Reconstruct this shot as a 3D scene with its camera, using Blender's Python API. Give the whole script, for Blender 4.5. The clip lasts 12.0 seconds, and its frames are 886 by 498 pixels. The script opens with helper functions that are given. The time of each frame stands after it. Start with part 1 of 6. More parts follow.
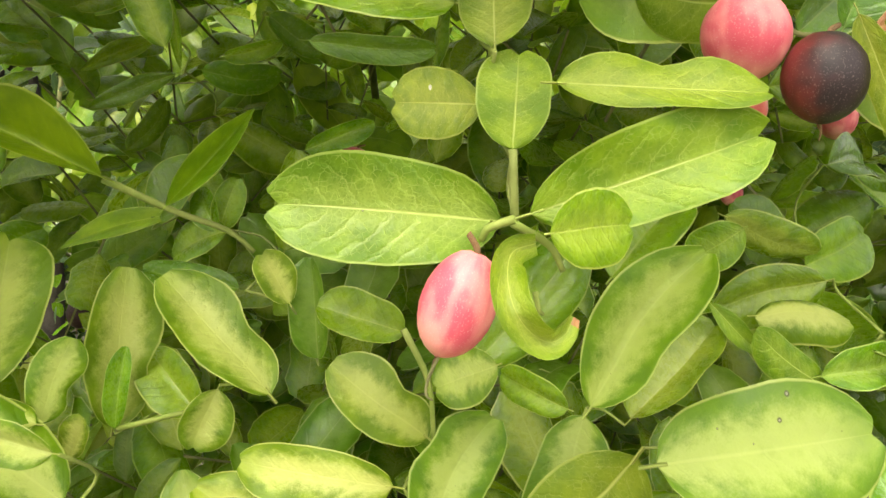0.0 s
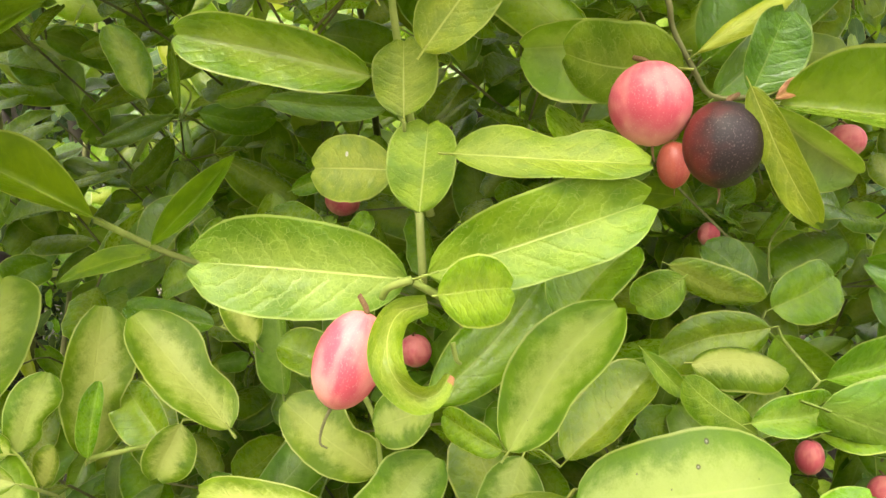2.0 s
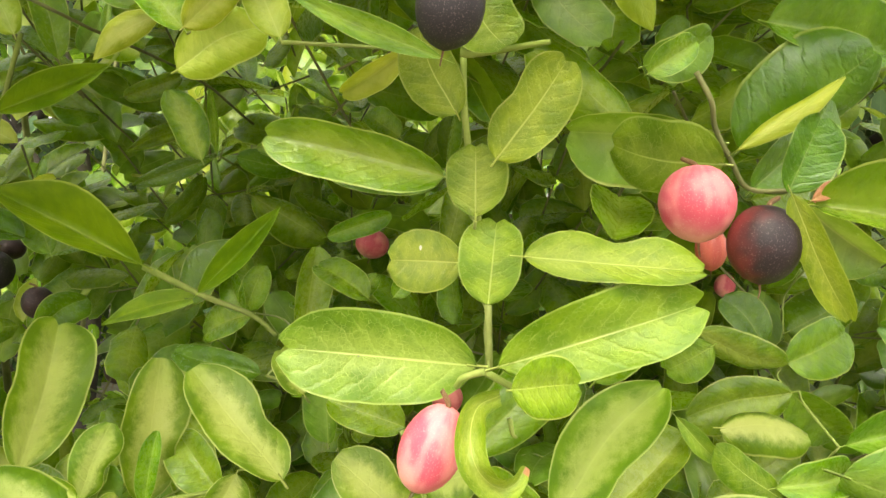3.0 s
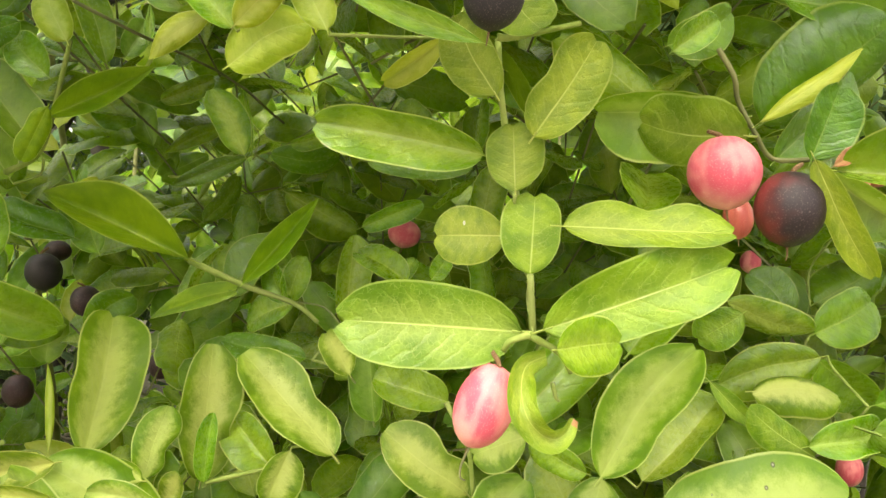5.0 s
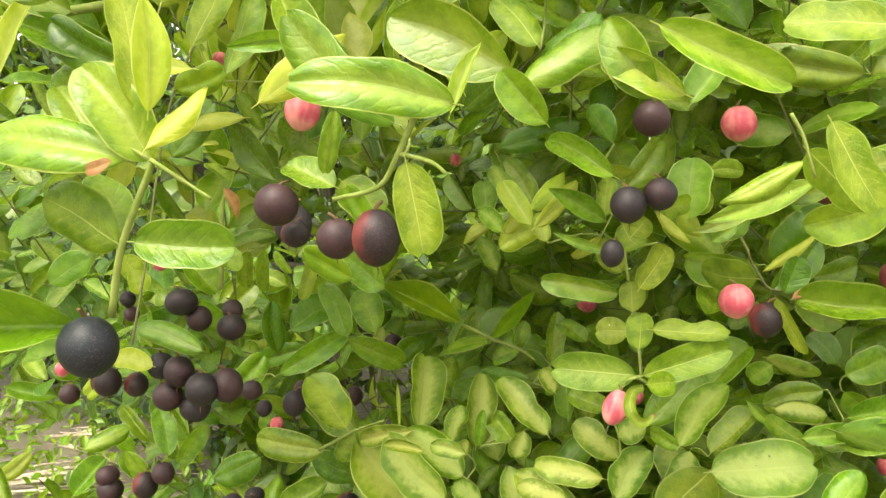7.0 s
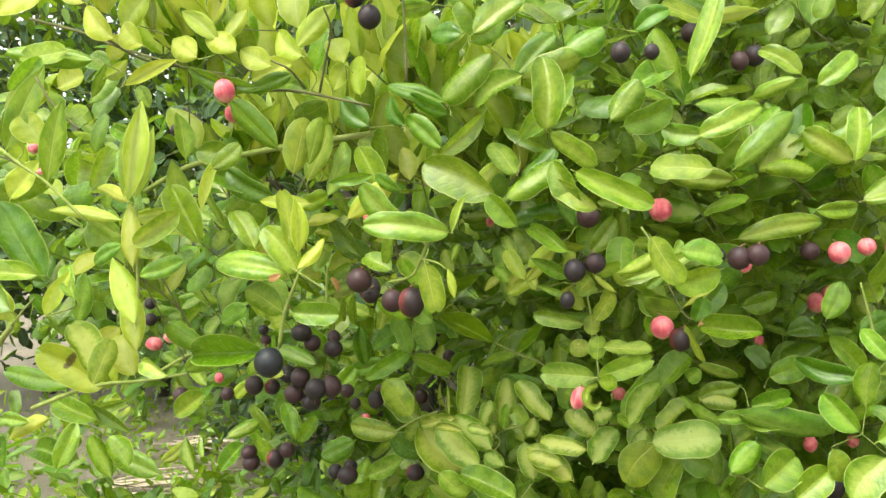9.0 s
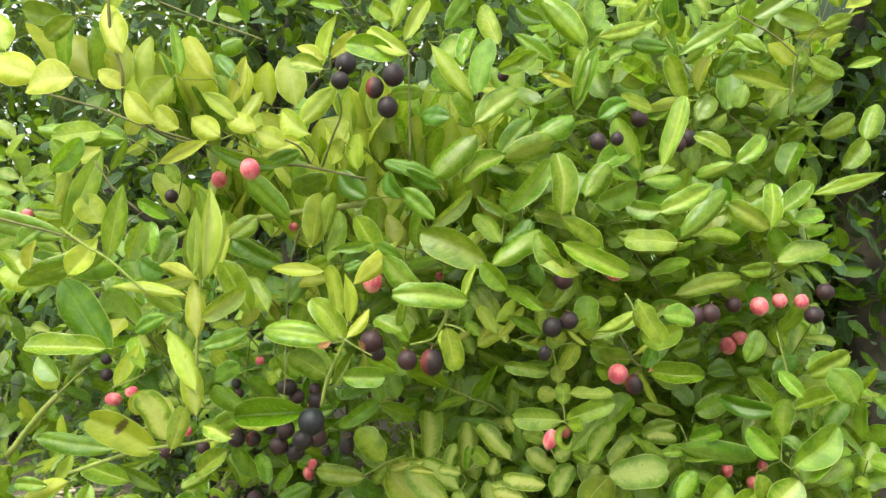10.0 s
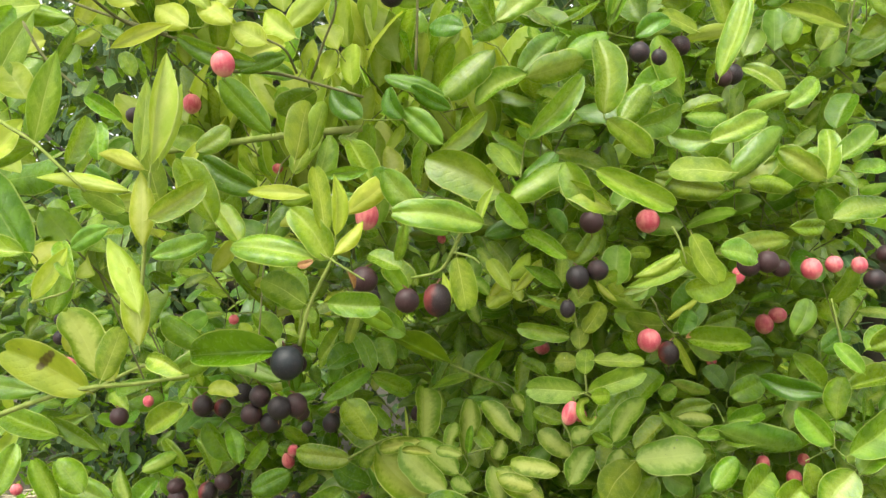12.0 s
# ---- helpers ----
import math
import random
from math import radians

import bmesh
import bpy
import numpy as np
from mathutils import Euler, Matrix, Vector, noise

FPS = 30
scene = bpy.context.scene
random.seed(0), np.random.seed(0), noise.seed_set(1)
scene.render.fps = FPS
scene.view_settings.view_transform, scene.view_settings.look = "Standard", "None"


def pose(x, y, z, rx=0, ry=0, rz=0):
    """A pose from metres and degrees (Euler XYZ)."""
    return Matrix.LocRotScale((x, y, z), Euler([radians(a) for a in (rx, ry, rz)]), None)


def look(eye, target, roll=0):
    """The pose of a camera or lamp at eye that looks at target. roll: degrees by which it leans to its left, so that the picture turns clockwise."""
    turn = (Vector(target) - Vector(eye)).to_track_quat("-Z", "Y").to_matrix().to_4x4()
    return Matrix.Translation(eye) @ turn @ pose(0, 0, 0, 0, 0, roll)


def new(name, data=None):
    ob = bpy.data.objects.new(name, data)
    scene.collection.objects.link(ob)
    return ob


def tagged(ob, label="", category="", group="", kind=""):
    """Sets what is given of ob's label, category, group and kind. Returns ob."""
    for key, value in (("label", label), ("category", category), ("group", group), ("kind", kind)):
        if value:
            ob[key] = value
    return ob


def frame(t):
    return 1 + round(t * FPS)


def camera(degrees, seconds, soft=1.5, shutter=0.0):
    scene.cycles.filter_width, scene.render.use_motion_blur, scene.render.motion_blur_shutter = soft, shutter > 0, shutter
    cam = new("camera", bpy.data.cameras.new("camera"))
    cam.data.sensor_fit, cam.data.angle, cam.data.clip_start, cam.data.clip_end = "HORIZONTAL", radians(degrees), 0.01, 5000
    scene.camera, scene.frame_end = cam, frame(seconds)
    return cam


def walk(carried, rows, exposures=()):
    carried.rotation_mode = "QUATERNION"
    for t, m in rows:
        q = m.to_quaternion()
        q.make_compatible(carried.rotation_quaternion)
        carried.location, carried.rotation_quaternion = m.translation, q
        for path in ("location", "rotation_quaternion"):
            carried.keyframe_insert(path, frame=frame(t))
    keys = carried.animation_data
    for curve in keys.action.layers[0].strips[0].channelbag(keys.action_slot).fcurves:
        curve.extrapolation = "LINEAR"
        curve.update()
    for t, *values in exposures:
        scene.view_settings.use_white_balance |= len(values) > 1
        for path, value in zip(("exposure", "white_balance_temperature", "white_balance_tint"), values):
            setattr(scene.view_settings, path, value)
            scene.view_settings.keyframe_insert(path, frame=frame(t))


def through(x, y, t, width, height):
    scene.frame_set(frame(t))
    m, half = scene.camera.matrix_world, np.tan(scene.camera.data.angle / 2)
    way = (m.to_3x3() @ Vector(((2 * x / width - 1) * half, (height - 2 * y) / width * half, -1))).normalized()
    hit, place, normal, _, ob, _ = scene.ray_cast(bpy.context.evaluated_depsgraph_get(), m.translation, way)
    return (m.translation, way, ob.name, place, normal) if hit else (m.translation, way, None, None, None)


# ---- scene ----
cam = camera(55.5, 12.0, soft=1.5)
PATH = [
    (0, -0.0010, 0.0218, 1.1267, 0.72, -4.66, 1.44),
    (0.5, 0.0210, 0.0137, 1.1262, 0.29, -5.02, 2.26),
    (1, 0.0350, 0.0291, 1.1363, 1.95, -4.29, 1.89),
    (1.5, 0.0410, 0.0279, 1.1371, 3.36, -4.56, 1.67),
    (2, 0.0260, 0.0109, 1.1358, 3.53, -3.32, 1.80),
    (2.5, 0.0120, 0.0080, 1.1455, 2.98, -2.78, 1.69),
    (3, 0.0090, -0.0051, 1.1551, 2.98, -2.93, 2.99),
    (3.2, 0.0090, -0.0059, 1.1489, 3.47, -2.29, 2.28),
    (4.8, 0.0070, -0.0144, 1.1452, 3.96, -2.88, 0.88),
    (5, 0.0040, -0.0183, 1.1495, 4.28, -3.01, 0.94),
    (5.5, -0.0010, -0.0277, 1.1507, 4.82, -2.81, 0.95),
    (6, 0.0100, -0.1043, 1.1674, 8.72, -2.81, 1.11),
    (6.5, 0.0050, -0.1942, 1.1795, 13.25, -2.42, 0.47),
    (7, 0.0430, -0.2763, 1.2033, 17.26, -2.04, 0.02),
    (7.2, 0.0670, -0.3138, 1.2021, 18.61, -1.59, 0.57),
    (8.8, 0.1800, -0.4787, 1.2434, 23.72, -1.72, -1.40),
    (9, 0.1670, -0.4946, 1.2413, 23.19, -1.15, -1.51),
    (9.5, 0.1170, -0.5559, 1.2477, 16.83, -0.52, -1.67),
    (10, 0.0860, -0.5960, 1.2705, 13.33, 0.71, -1.74),
    (10.5, 0.0780, -0.6127, 1.2937, 12.66, 2.25, -1.78),
    (11, 0.0760, -0.5922, 1.2774, 12.75, 2.94, -1.56),
    (11.5, 0.0420, -0.5305, 1.2323, 12.84, 2.47, -0.44),
    (12, 0.0490, -0.4906, 1.2105, 12.80, 1.90, -0.25),
]
walk(cam, [(t, pose(x, y, z, 90 + pitch, 0, yaw) @ pose(0, 0, 0, 0, 0, roll)) for t, x, y, z, yaw, pitch, roll in PATH],
     exposures=[(0.0, 2.18, 7310, 12), (3.0, 2.32, 7310, 12), (5.5, 2.35, 7330, 12), (6.5, 2.24, 7330, 11), (7.0, 2.01, 7280, 10), (9.0, 1.76, 6780, 7), (9.5, 1.68, 6780, 7), (10.5, 1.42, 6730, 6), (11.5, 1.33, 6730, 6), (12.0, 1.58, 6780, 7)])

# ---- light: a bright hazy sky and a soft sun from above, behind the camera ----
SUN_UP, SUN_ROUND = 58.0, 194.0
world = bpy.data.worlds.new("world")
scene.world = world
world.use_nodes = True
wn = world.node_tree.nodes
sky = wn.new("ShaderNodeTexSky")
sky.sky_type, sky.sun_disc = "NISHITA", False
sky.sun_elevation, sky.sun_rotation = radians(SUN_UP), radians(SUN_ROUND)
sky.air_density, sky.dust_density = 1.0, 4.0
haze = wn.new("ShaderNodeHueSaturation")
haze.inputs["Saturation"].default_value = 0.12
world.node_tree.links.new(sky.outputs[0], haze.inputs["Color"])
world.node_tree.links.new(haze.outputs[0], wn["Background"].inputs[0])
wn["Background"].inputs[1].default_value = 0.155
sun = new("sun", bpy.data.lights.new("sun", "SUN"))
sun.data.energy, sun.data.angle, sun.data.color = 0.80, radians(30), (1.0, 0.95, 0.84)
# the sky's sun direction: rotation runs clockwise from +y
az = radians(SUN_ROUND)
sun.matrix_world = look(Vector((math.sin(az) * math.cos(radians(SUN_UP)), math.cos(az) * math.cos(radians(SUN_UP)), math.sin(radians(SUN_UP)))) * 20, (0, 0, 0))


# ---- materials ----
def material(name):
    m = bpy.data.materials.new(name)
    m.use_nodes = True
    return m, m.node_tree.nodes, m.node_tree.links, m.node_tree.nodes["Principled BSDF"]


def math_node(nt, op, a, b=None, c=None):
    n = nt.nodes.new("ShaderNodeMath")
    n.operation = op
    for i, v in enumerate((a, b, c)):
        if v is None:
            continue
        if isinstance(v, (int, float)):
            n.inputs[i].default_value = v
        else:
            nt.links.new(v, n.inputs[i])
    return n.outputs[0]


def mix_colour(nt, fac, a, b):
    n = nt.nodes.new("ShaderNodeMix")
    n.data_type = "RGBA"
    for i, v in ((0, fac), (6, a), (7, b)):
        if isinstance(v, (int, float)):
            n.inputs[i].default_value = v
        elif isinstance(v, tuple):
            n.inputs[i].default_value = (*v, 1)
        else:
            nt.links.new(v, n.inputs[i])
    return n.outputs[2]


def ramp(nt, v, lo, hi):
    n = nt.nodes.new("ShaderNodeMapRange")
    n.interpolation_type = "SMOOTHSTEP"
    nt.links.new(v, n.inputs[0])
    n.inputs[1].default_value, n.inputs[2].default_value = lo, hi
    return n.outputs[0]


def noise_of(nt, vec, scale, detail=3.0, rough=0.55):
    n = nt.nodes.new("ShaderNodeTexNoise")
    n.inputs["Scale"].default_value, n.inputs["Detail"].default_value, n.inputs["Roughness"].default_value = scale, detail, rough
    if vec is not None:
        nt.links.new(vec, n.inputs["Vector"])
    return n.outputs["Fac"]


def leaf_material(name, green, deep, pale, centre, veins, gloss=0.42, through=0.3, islands=False, marks=(), spec=0.38):
    """Leaf blade: green with deeper patches, a pale middle, pale midrib, side veins and rim."""
    m, nodes, links, bsdf = material(name)
    nt = m.node_tree
    uv = nodes.new("ShaderNodeUVMap").outputs[0]
    sep = nodes.new("ShaderNodeSeparateXYZ")
    links.new(uv, sep.inputs[0])
    u, v = sep.outputs[0], sep.outputs[1]
    if islands:
        rnd = nodes.new("ShaderNodeNewGeometry").outputs["Random Per Island"]
    else:
        rnd = nodes.new("ShaderNodeObjectInfo").outputs["Random"]
    off = nodes.new("ShaderNodeCombineXYZ")
    links.new(math_node(nt, "MULTIPLY_ADD", u, 2.2, math_node(nt, "MULTIPLY", rnd, 37.0)), off.inputs[0])
    links.new(v, off.inputs[1])
    links.new(math_node(nt, "MULTIPLY", rnd, 91.0), off.inputs[2])
    vec = off.outputs[0]
    side = math_node(nt, "MULTIPLY", math_node(nt, "ABSOLUTE", math_node(nt, "SUBTRACT", v, 0.5)), 2.0)
    big = noise_of(nt, vec, 2.3, 3)
    fine = noise_of(nt, vec, 9.0, 4, 0.6)
    grain = noise_of(nt, vec, 46.0, 2, 0.6)
    # veins leave the midrib slanting towards the tip, arching and forking unevenly
    sway = math_node(nt, "ADD", math_node(nt, "MULTIPLY", fine, 0.10), math_node(nt, "MULTIPLY", big, 0.12))
    run = math_node(nt, "SUBTRACT", math_node(nt, "ADD", u, sway), math_node(nt, "MULTIPLY", math_node(nt, "POWER", side, 1.35), 0.24))
    saw = math_node(nt, "ABSOLUTE", math_node(nt, "SUBTRACT", math_node(nt, "FRACT", math_node(nt, "MULTIPLY", run, 7.5)), 0.5))
    lateral = math_node(nt, "MULTIPLY", math_node(nt, "MULTIPLY", ramp(nt, saw, 0.045, 0.0), ramp(nt, side, 0.98, 0.5)), math_node(nt, "MULTIPLY_ADD", ramp(nt, fine, 0.38, 0.6), 0.45, 0.16))
    net = nodes.new("ShaderNodeTexVoronoi")
    net.feature = "DISTANCE_TO_EDGE"
    net.inputs["Scale"].default_value = 15.0
    links.new(vec, net.inputs["Vector"])
    mesh_lines = math_node(nt, "MULTIPLY", ramp(nt, net.outputs["Distance"], 0.06, 0.0), math_node(nt, "MULTIPLY", ramp(nt, fine, 0.40, 0.60), 0.42))
    midrib = ramp(nt, math_node(nt, "ADD", side, math_node(nt, "MULTIPLY", u, 0.035)), 0.064, 0.016)
    rim = ramp(nt, side, 0.93, 0.975)
    col = mix_colour(nt, ramp(nt, big, 0.36, 0.66), green, deep)
    # the margin stays a deep green
    edge = math_node(nt, "ADD", side, math_node(nt, "MULTIPLY", math_node(nt, "SUBTRACT", fine, 0.5), 0.5))
    col = mix_colour(nt, math_node(nt, "MULTIPLY", ramp(nt, edge, 0.55, 1.05), 0.20 + 0.35 * centre), col, deep)
    # a pale blotch spreads from the midrib, fingering out along the side veins
    reach = math_node(nt, "ADD", edge, math_node(nt, "MULTIPLY", math_node(nt, "SUBTRACT", saw, 0.25), 0.16))
    reach = math_node(nt, "ADD", reach, math_node(nt, "MULTIPLY", math_node(nt, "SUBTRACT", grain, 0.5), 0.30))
    reach = math_node(nt, "ADD", reach, math_node(nt, "MULTIPLY", math_node(nt, "SUBTRACT", big, 0.5), 0.7))
    middle = math_node(nt, "MULTIPLY", ramp(nt, reach, 0.92 - 0.1 * centre, 0.22 if centre > 0.9 else 0.14), centre)
    middle = math_node(nt, "MULTIPLY", middle, math_node(nt, "MULTIPLY_ADD", ramp(nt, u, 1.0, 0.7), 0.6, 0.4))
    # some leaves are strongly blotched, others nearly plain
    middle = math_node(nt, "MULTIPLY", middle, math_node(nt, "MULTIPLY_ADD", math_node(nt, "FRACT", math_node(nt, "MULTIPLY", rnd, 13.7)), 0.75 - 0.42 * (centre > 0.9), 0.25 + 0.42 * (centre > 0.9)))
    col = mix_colour(nt, middle, col, pale)
    blot = noise_of(nt, vec, 5.0, 3, 0.55)
    col = mix_colour(nt, math_node(nt, "MULTIPLY", ramp(nt, blot, 0.5, 0.72), 0.15 + 0.15 * min(1.0, veins)), col, deep)
    # deep green cells between the veins
    cells = math_node(nt, "MULTIPLY", ramp(nt, net.outputs["Distance"], 0.02, 0.2), ramp(nt, grain, 0.42, 0.62))
    col = mix_colour(nt, math_node(nt, "MULTIPLY", math_node(nt, "MULTIPLY", cells, ramp(nt, saw, 0.02, 0.2)), 0.32 * veins), col, deep)
    lines = math_node(nt, "MAXIMUM", math_node(nt, "MULTIPLY", math_node(nt, "MAXIMUM", lateral, mesh_lines), veins), math_node(nt, "MAXIMUM", math_node(nt, "MULTIPLY", midrib, min(1.0, 0.28 + 0.8 * veins)), math_node(nt, "MULTIPLY", rim, 0.5 if veins > 0.5 else 0.8)))
    rib = tuple(min(1.0, 0.5 * c + 0.5 * d) for c, d in zip(pale, (0.62, 0.66, 0.20)))
    col = mix_colour(nt, math_node(nt, "MULTIPLY", lines, 0.8), col, rib)
    # small dark specks of wear
    spots = nodes.new("ShaderNodeTexVoronoi")
    spots.inputs["Scale"].default_value = 5.0
    links.new(vec, spots.inputs["Vector"])
    speck = math_node(nt, "MULTIPLY", ramp(nt, spots.outputs["Distance"], 0.05, 0.03), ramp(nt, big, 0.5, 0.6))
    col = mix_colour(nt, math_node(nt, "MULTIPLY", speck, 0.75), col, (0.05, 0.045, 0.02))
    for mu, mv, size, ink in marks:   # single blemishes: insect bites and fungus spots
        du, dv = math_node(nt, "MULTIPLY", math_node(nt, "SUBTRACT", u, mu), 2.2), math_node(nt, "SUBTRACT", v, mv)
        dv = math_node(nt, "ADD", dv, math_node(nt, "MULTIPLY", math_node(nt, "SUBTRACT", fine, 0.5), size))
        far = math_node(nt, "SQRT", math_node(nt, "ADD", math_node(nt, "MULTIPLY", du, du), math_node(nt, "MULTIPLY", dv, dv)))
        col = mix_colour(nt, math_node(nt, "MULTIPLY", ramp(nt, far, size, size * 0.6), 0.85), col, ink)
        if size < 0.06:
            col = mix_colour(nt, math_node(nt, "MULTIPLY", ramp(nt, far, size * 0.45, size * 0.25), 0.6), col, (0.45, 0.42, 0.3))
    hsv = nodes.new("ShaderNodeHueSaturation")
    links.new(math_node(nt, "MULTIPLY_ADD", rnd, 0.03, 0.485), hsv.inputs["Hue"])
    links.new(math_node(nt, "MULTIPLY_ADD", math_node(nt, "FRACT", math_node(nt, "MULTIPLY", rnd, 7.3)), 0.34, 0.8), hsv.inputs["Value"])
    links.new(col, hsv.inputs["Color"])
    links.new(hsv.outputs[0], bsdf.inputs["Base Color"])
    links.new(math_node(nt, "MULTIPLY_ADD", fine, 0.2, gloss - 0.1), bsdf.inputs["Roughness"])
    bsdf.inputs["Specular IOR Level"].default_value = spec
    bump = nodes.new("ShaderNodeBump")
    bump.inputs["Strength"].default_value, bump.inputs["Distance"].default_value = 0.4, 0.0007
    links.new(math_node(nt, "ADD", math_node(nt, "MULTIPLY", math_node(nt, "MAXIMUM", lines, math_node(nt, "MULTIPLY", ramp(nt, saw, 0.2, 0.0), 0.5)), -0.8), math_node(nt, "MULTIPLY_ADD", big, 2.4, math_node(nt, "MULTIPLY", fine, 0.9))), bump.inputs["Height"])
    links.new(bump.outputs[0], bsdf.inputs["Normal"])
    back = nodes.new("ShaderNodeBsdfTranslucent")
    warm = mix_colour(nt, 0.22, hsv.outputs[0], (0.42, 0.52, 0.03))
    links.new(warm, back.inputs["Color"])
    both = nodes.new("ShaderNodeMixShader")
    both.inputs[0].default_value = through
    links.new(bsdf.outputs[0], both.inputs[1])
    links.new(back.outputs[0], both.inputs[2])
    links.new(both.outputs[0], nodes["Material Output"].inputs[0])
    return m


TONES = {
    "h": ((0.205, 0.310, 0.008), (0.105, 0.200, 0.004), (0.361, 0.436, 0.075), 0.55, 0.9, 0.38, 0.38),
    "v": ((0.168, 0.308, 0.008), (0.086, 0.195, 0.004), (0.378, 0.470, 0.092), 0.80, 0.20, 0.28, 0.34),
    "p": ((0.172, 0.290, 0.006), (0.088, 0.180, 0.003), (0.460, 0.520, 0.135), 1.0, 0.08, 0.40, 0.38),
    "g": ((0.168, 0.318, 0.008), (0.090, 0.205, 0.004), (0.319, 0.420, 0.059), 0.55, 0.22, 0.28, 0.34),
    "d": ((0.098, 0.222, 0.007), (0.058, 0.155, 0.004), (0.18, 0.31, 0.025), 0.25, 0.20, 0.26, 0.34),
    "w": ((0.160, 0.315, 0.020), (0.090, 0.215, 0.009), (0.336, 0.437, 0.109), 0.50, 0.20, 0.24, 0.32),
    "u": ((0.190, 0.320, 0.007), (0.115, 0.230, 0.004), (0.32, 0.44, 0.030), 0.20, 0.15, 0.40, 0.40),
    "y": ((0.40, 0.485, 0.036), (0.28, 0.39, 0.016), (0.60, 0.655, 0.24), 0.55, 0.25, 0.45, 0.40),
    "k": ((0.042, 0.092, 0.032), (0.026, 0.060, 0.024), (0.09, 0.15, 0.075), 0.25, 0.20, 0.65, 0.22),
    "r": ((0.38, 0.17, 0.07), (0.28, 0.10, 0.04), (0.46, 0.30, 0.12), 0.4, 0.3, 0.4, 0.3),
}
DARK_MARK = (0.06, 0.05, 0.03)
MARKS = {"q": ((0.64, 0.88, 0.03, DARK_MARK), (0.58, 0.70, 0.028, DARK_MARK), (0.30, 0.72, 0.012, DARK_MARK), (0.44, 0.56, 0.010, DARK_MARK)),
         "i": ((0.58, 0.30, 0.045, (0.75, 0.72, 0.6)),),
         "j": ((0.60, 0.52, 0.012, DARK_MARK), (0.28, 0.35, 0.008, DARK_MARK))}
TONES["b"] = ((0.34, 0.44, 0.020), (0.24, 0.35, 0.012), (0.46, 0.53, 0.075), 0.30, 0.15, 0.45, 0.40)
MARKS["b"] = ((0.57, 0.55, 0.11, (0.07, 0.035, 0.012)), (0.56, 0.42, 0.15, (0.07, 0.035, 0.012)), (0.53, 0.28, 0.15, (0.07, 0.035, 0.012)), (0.51, 0.15, 0.12, (0.07, 0.035, 0.012)), (0.85, 0.35, 0.03, (0.10, 0.05, 0.02)))
TONES["q"], TONES["i"], TONES["j"] = ((0.165, 0.290, 0.005), (0.085, 0.190, 0.003), (0.42, 0.50, 0.12), 0.95, 0.12, 0.42, 0.42), TONES["h"], ((0.155, 0.245, 0.010), (0.080, 0.155, 0.005), (0.32, 0.39, 0.075), 0.6, 0.9, 0.36, 0.36)
LEAF = {k: leaf_material("leaf_" + k, *v, marks=MARKS.get(k, ()), spec=0.48 if k in "vgdw" else 0.10 if k == "k" else 0.34) for k, v in TONES.items()}
FILL = {k: leaf_material("foliage_" + k, *v[:-1], v[-1] if k == "k" else 0.58 if k == "y" else 0.46, islands=True, spec=0.2 if k == "k" else 0.5) for k, v in TONES.items() if k in "vgdywkub"}


def bark_material(name, a, b, scale=160.0):
    m, nodes, links, bsdf = material(name)
    nt = m.node_tree
    pos = nodes.new("ShaderNodeTexCoord").outputs["Object"]
    f = noise_of(nt, pos, scale, 4, 0.6)
    g = noise_of(nt, pos, scale * 0.15, 2)
    col = mix_colour(nt, ramp(nt, f, 0.35, 0.65), a, b)
    col = mix_colour(nt, math_node(nt, "MULTIPLY", ramp(nt, g, 0.45, 0.7), 0.6), col, tuple(0.5 * (x + y) for x, y in zip(b, (0.2, 0.18, 0.1))))
    links.new(col, bsdf.inputs["Base Color"])
    bsdf.inputs["Roughness"].default_value = 0.75
    bsdf.inputs["Specular IOR Level"].default_value = 0.2
    bump = nodes.new("ShaderNodeBump")
    bump.inputs["Strength"].default_value, bump.inputs["Distance"].default_value = 0.5, 0.0008
    links.new(f, bump.inputs["Height"])
    links.new(bump.outputs[0], bsdf.inputs["Normal"])
    return m


TWIG = bark_material("young_twig", (0.16, 0.22, 0.04), (0.23, 0.28, 0.07))
WOOD = bark_material("grey_brown_bark", (0.085, 0.092, 0.032), (0.15, 0.155, 0.06), 60)
STALK = bark_material("red_brown_stalk", (0.12, 0.06, 0.03), (0.20, 0.12, 0.05))
STRAW = bark_material("dry_straw", (0.24, 0.20, 0.13), (0.42, 0.37, 0.27), 40)
TRUNK = bark_material("dark_trunk_bark", (0.022, 0.019, 0.015), (0.055, 0.048, 0.038), 18)


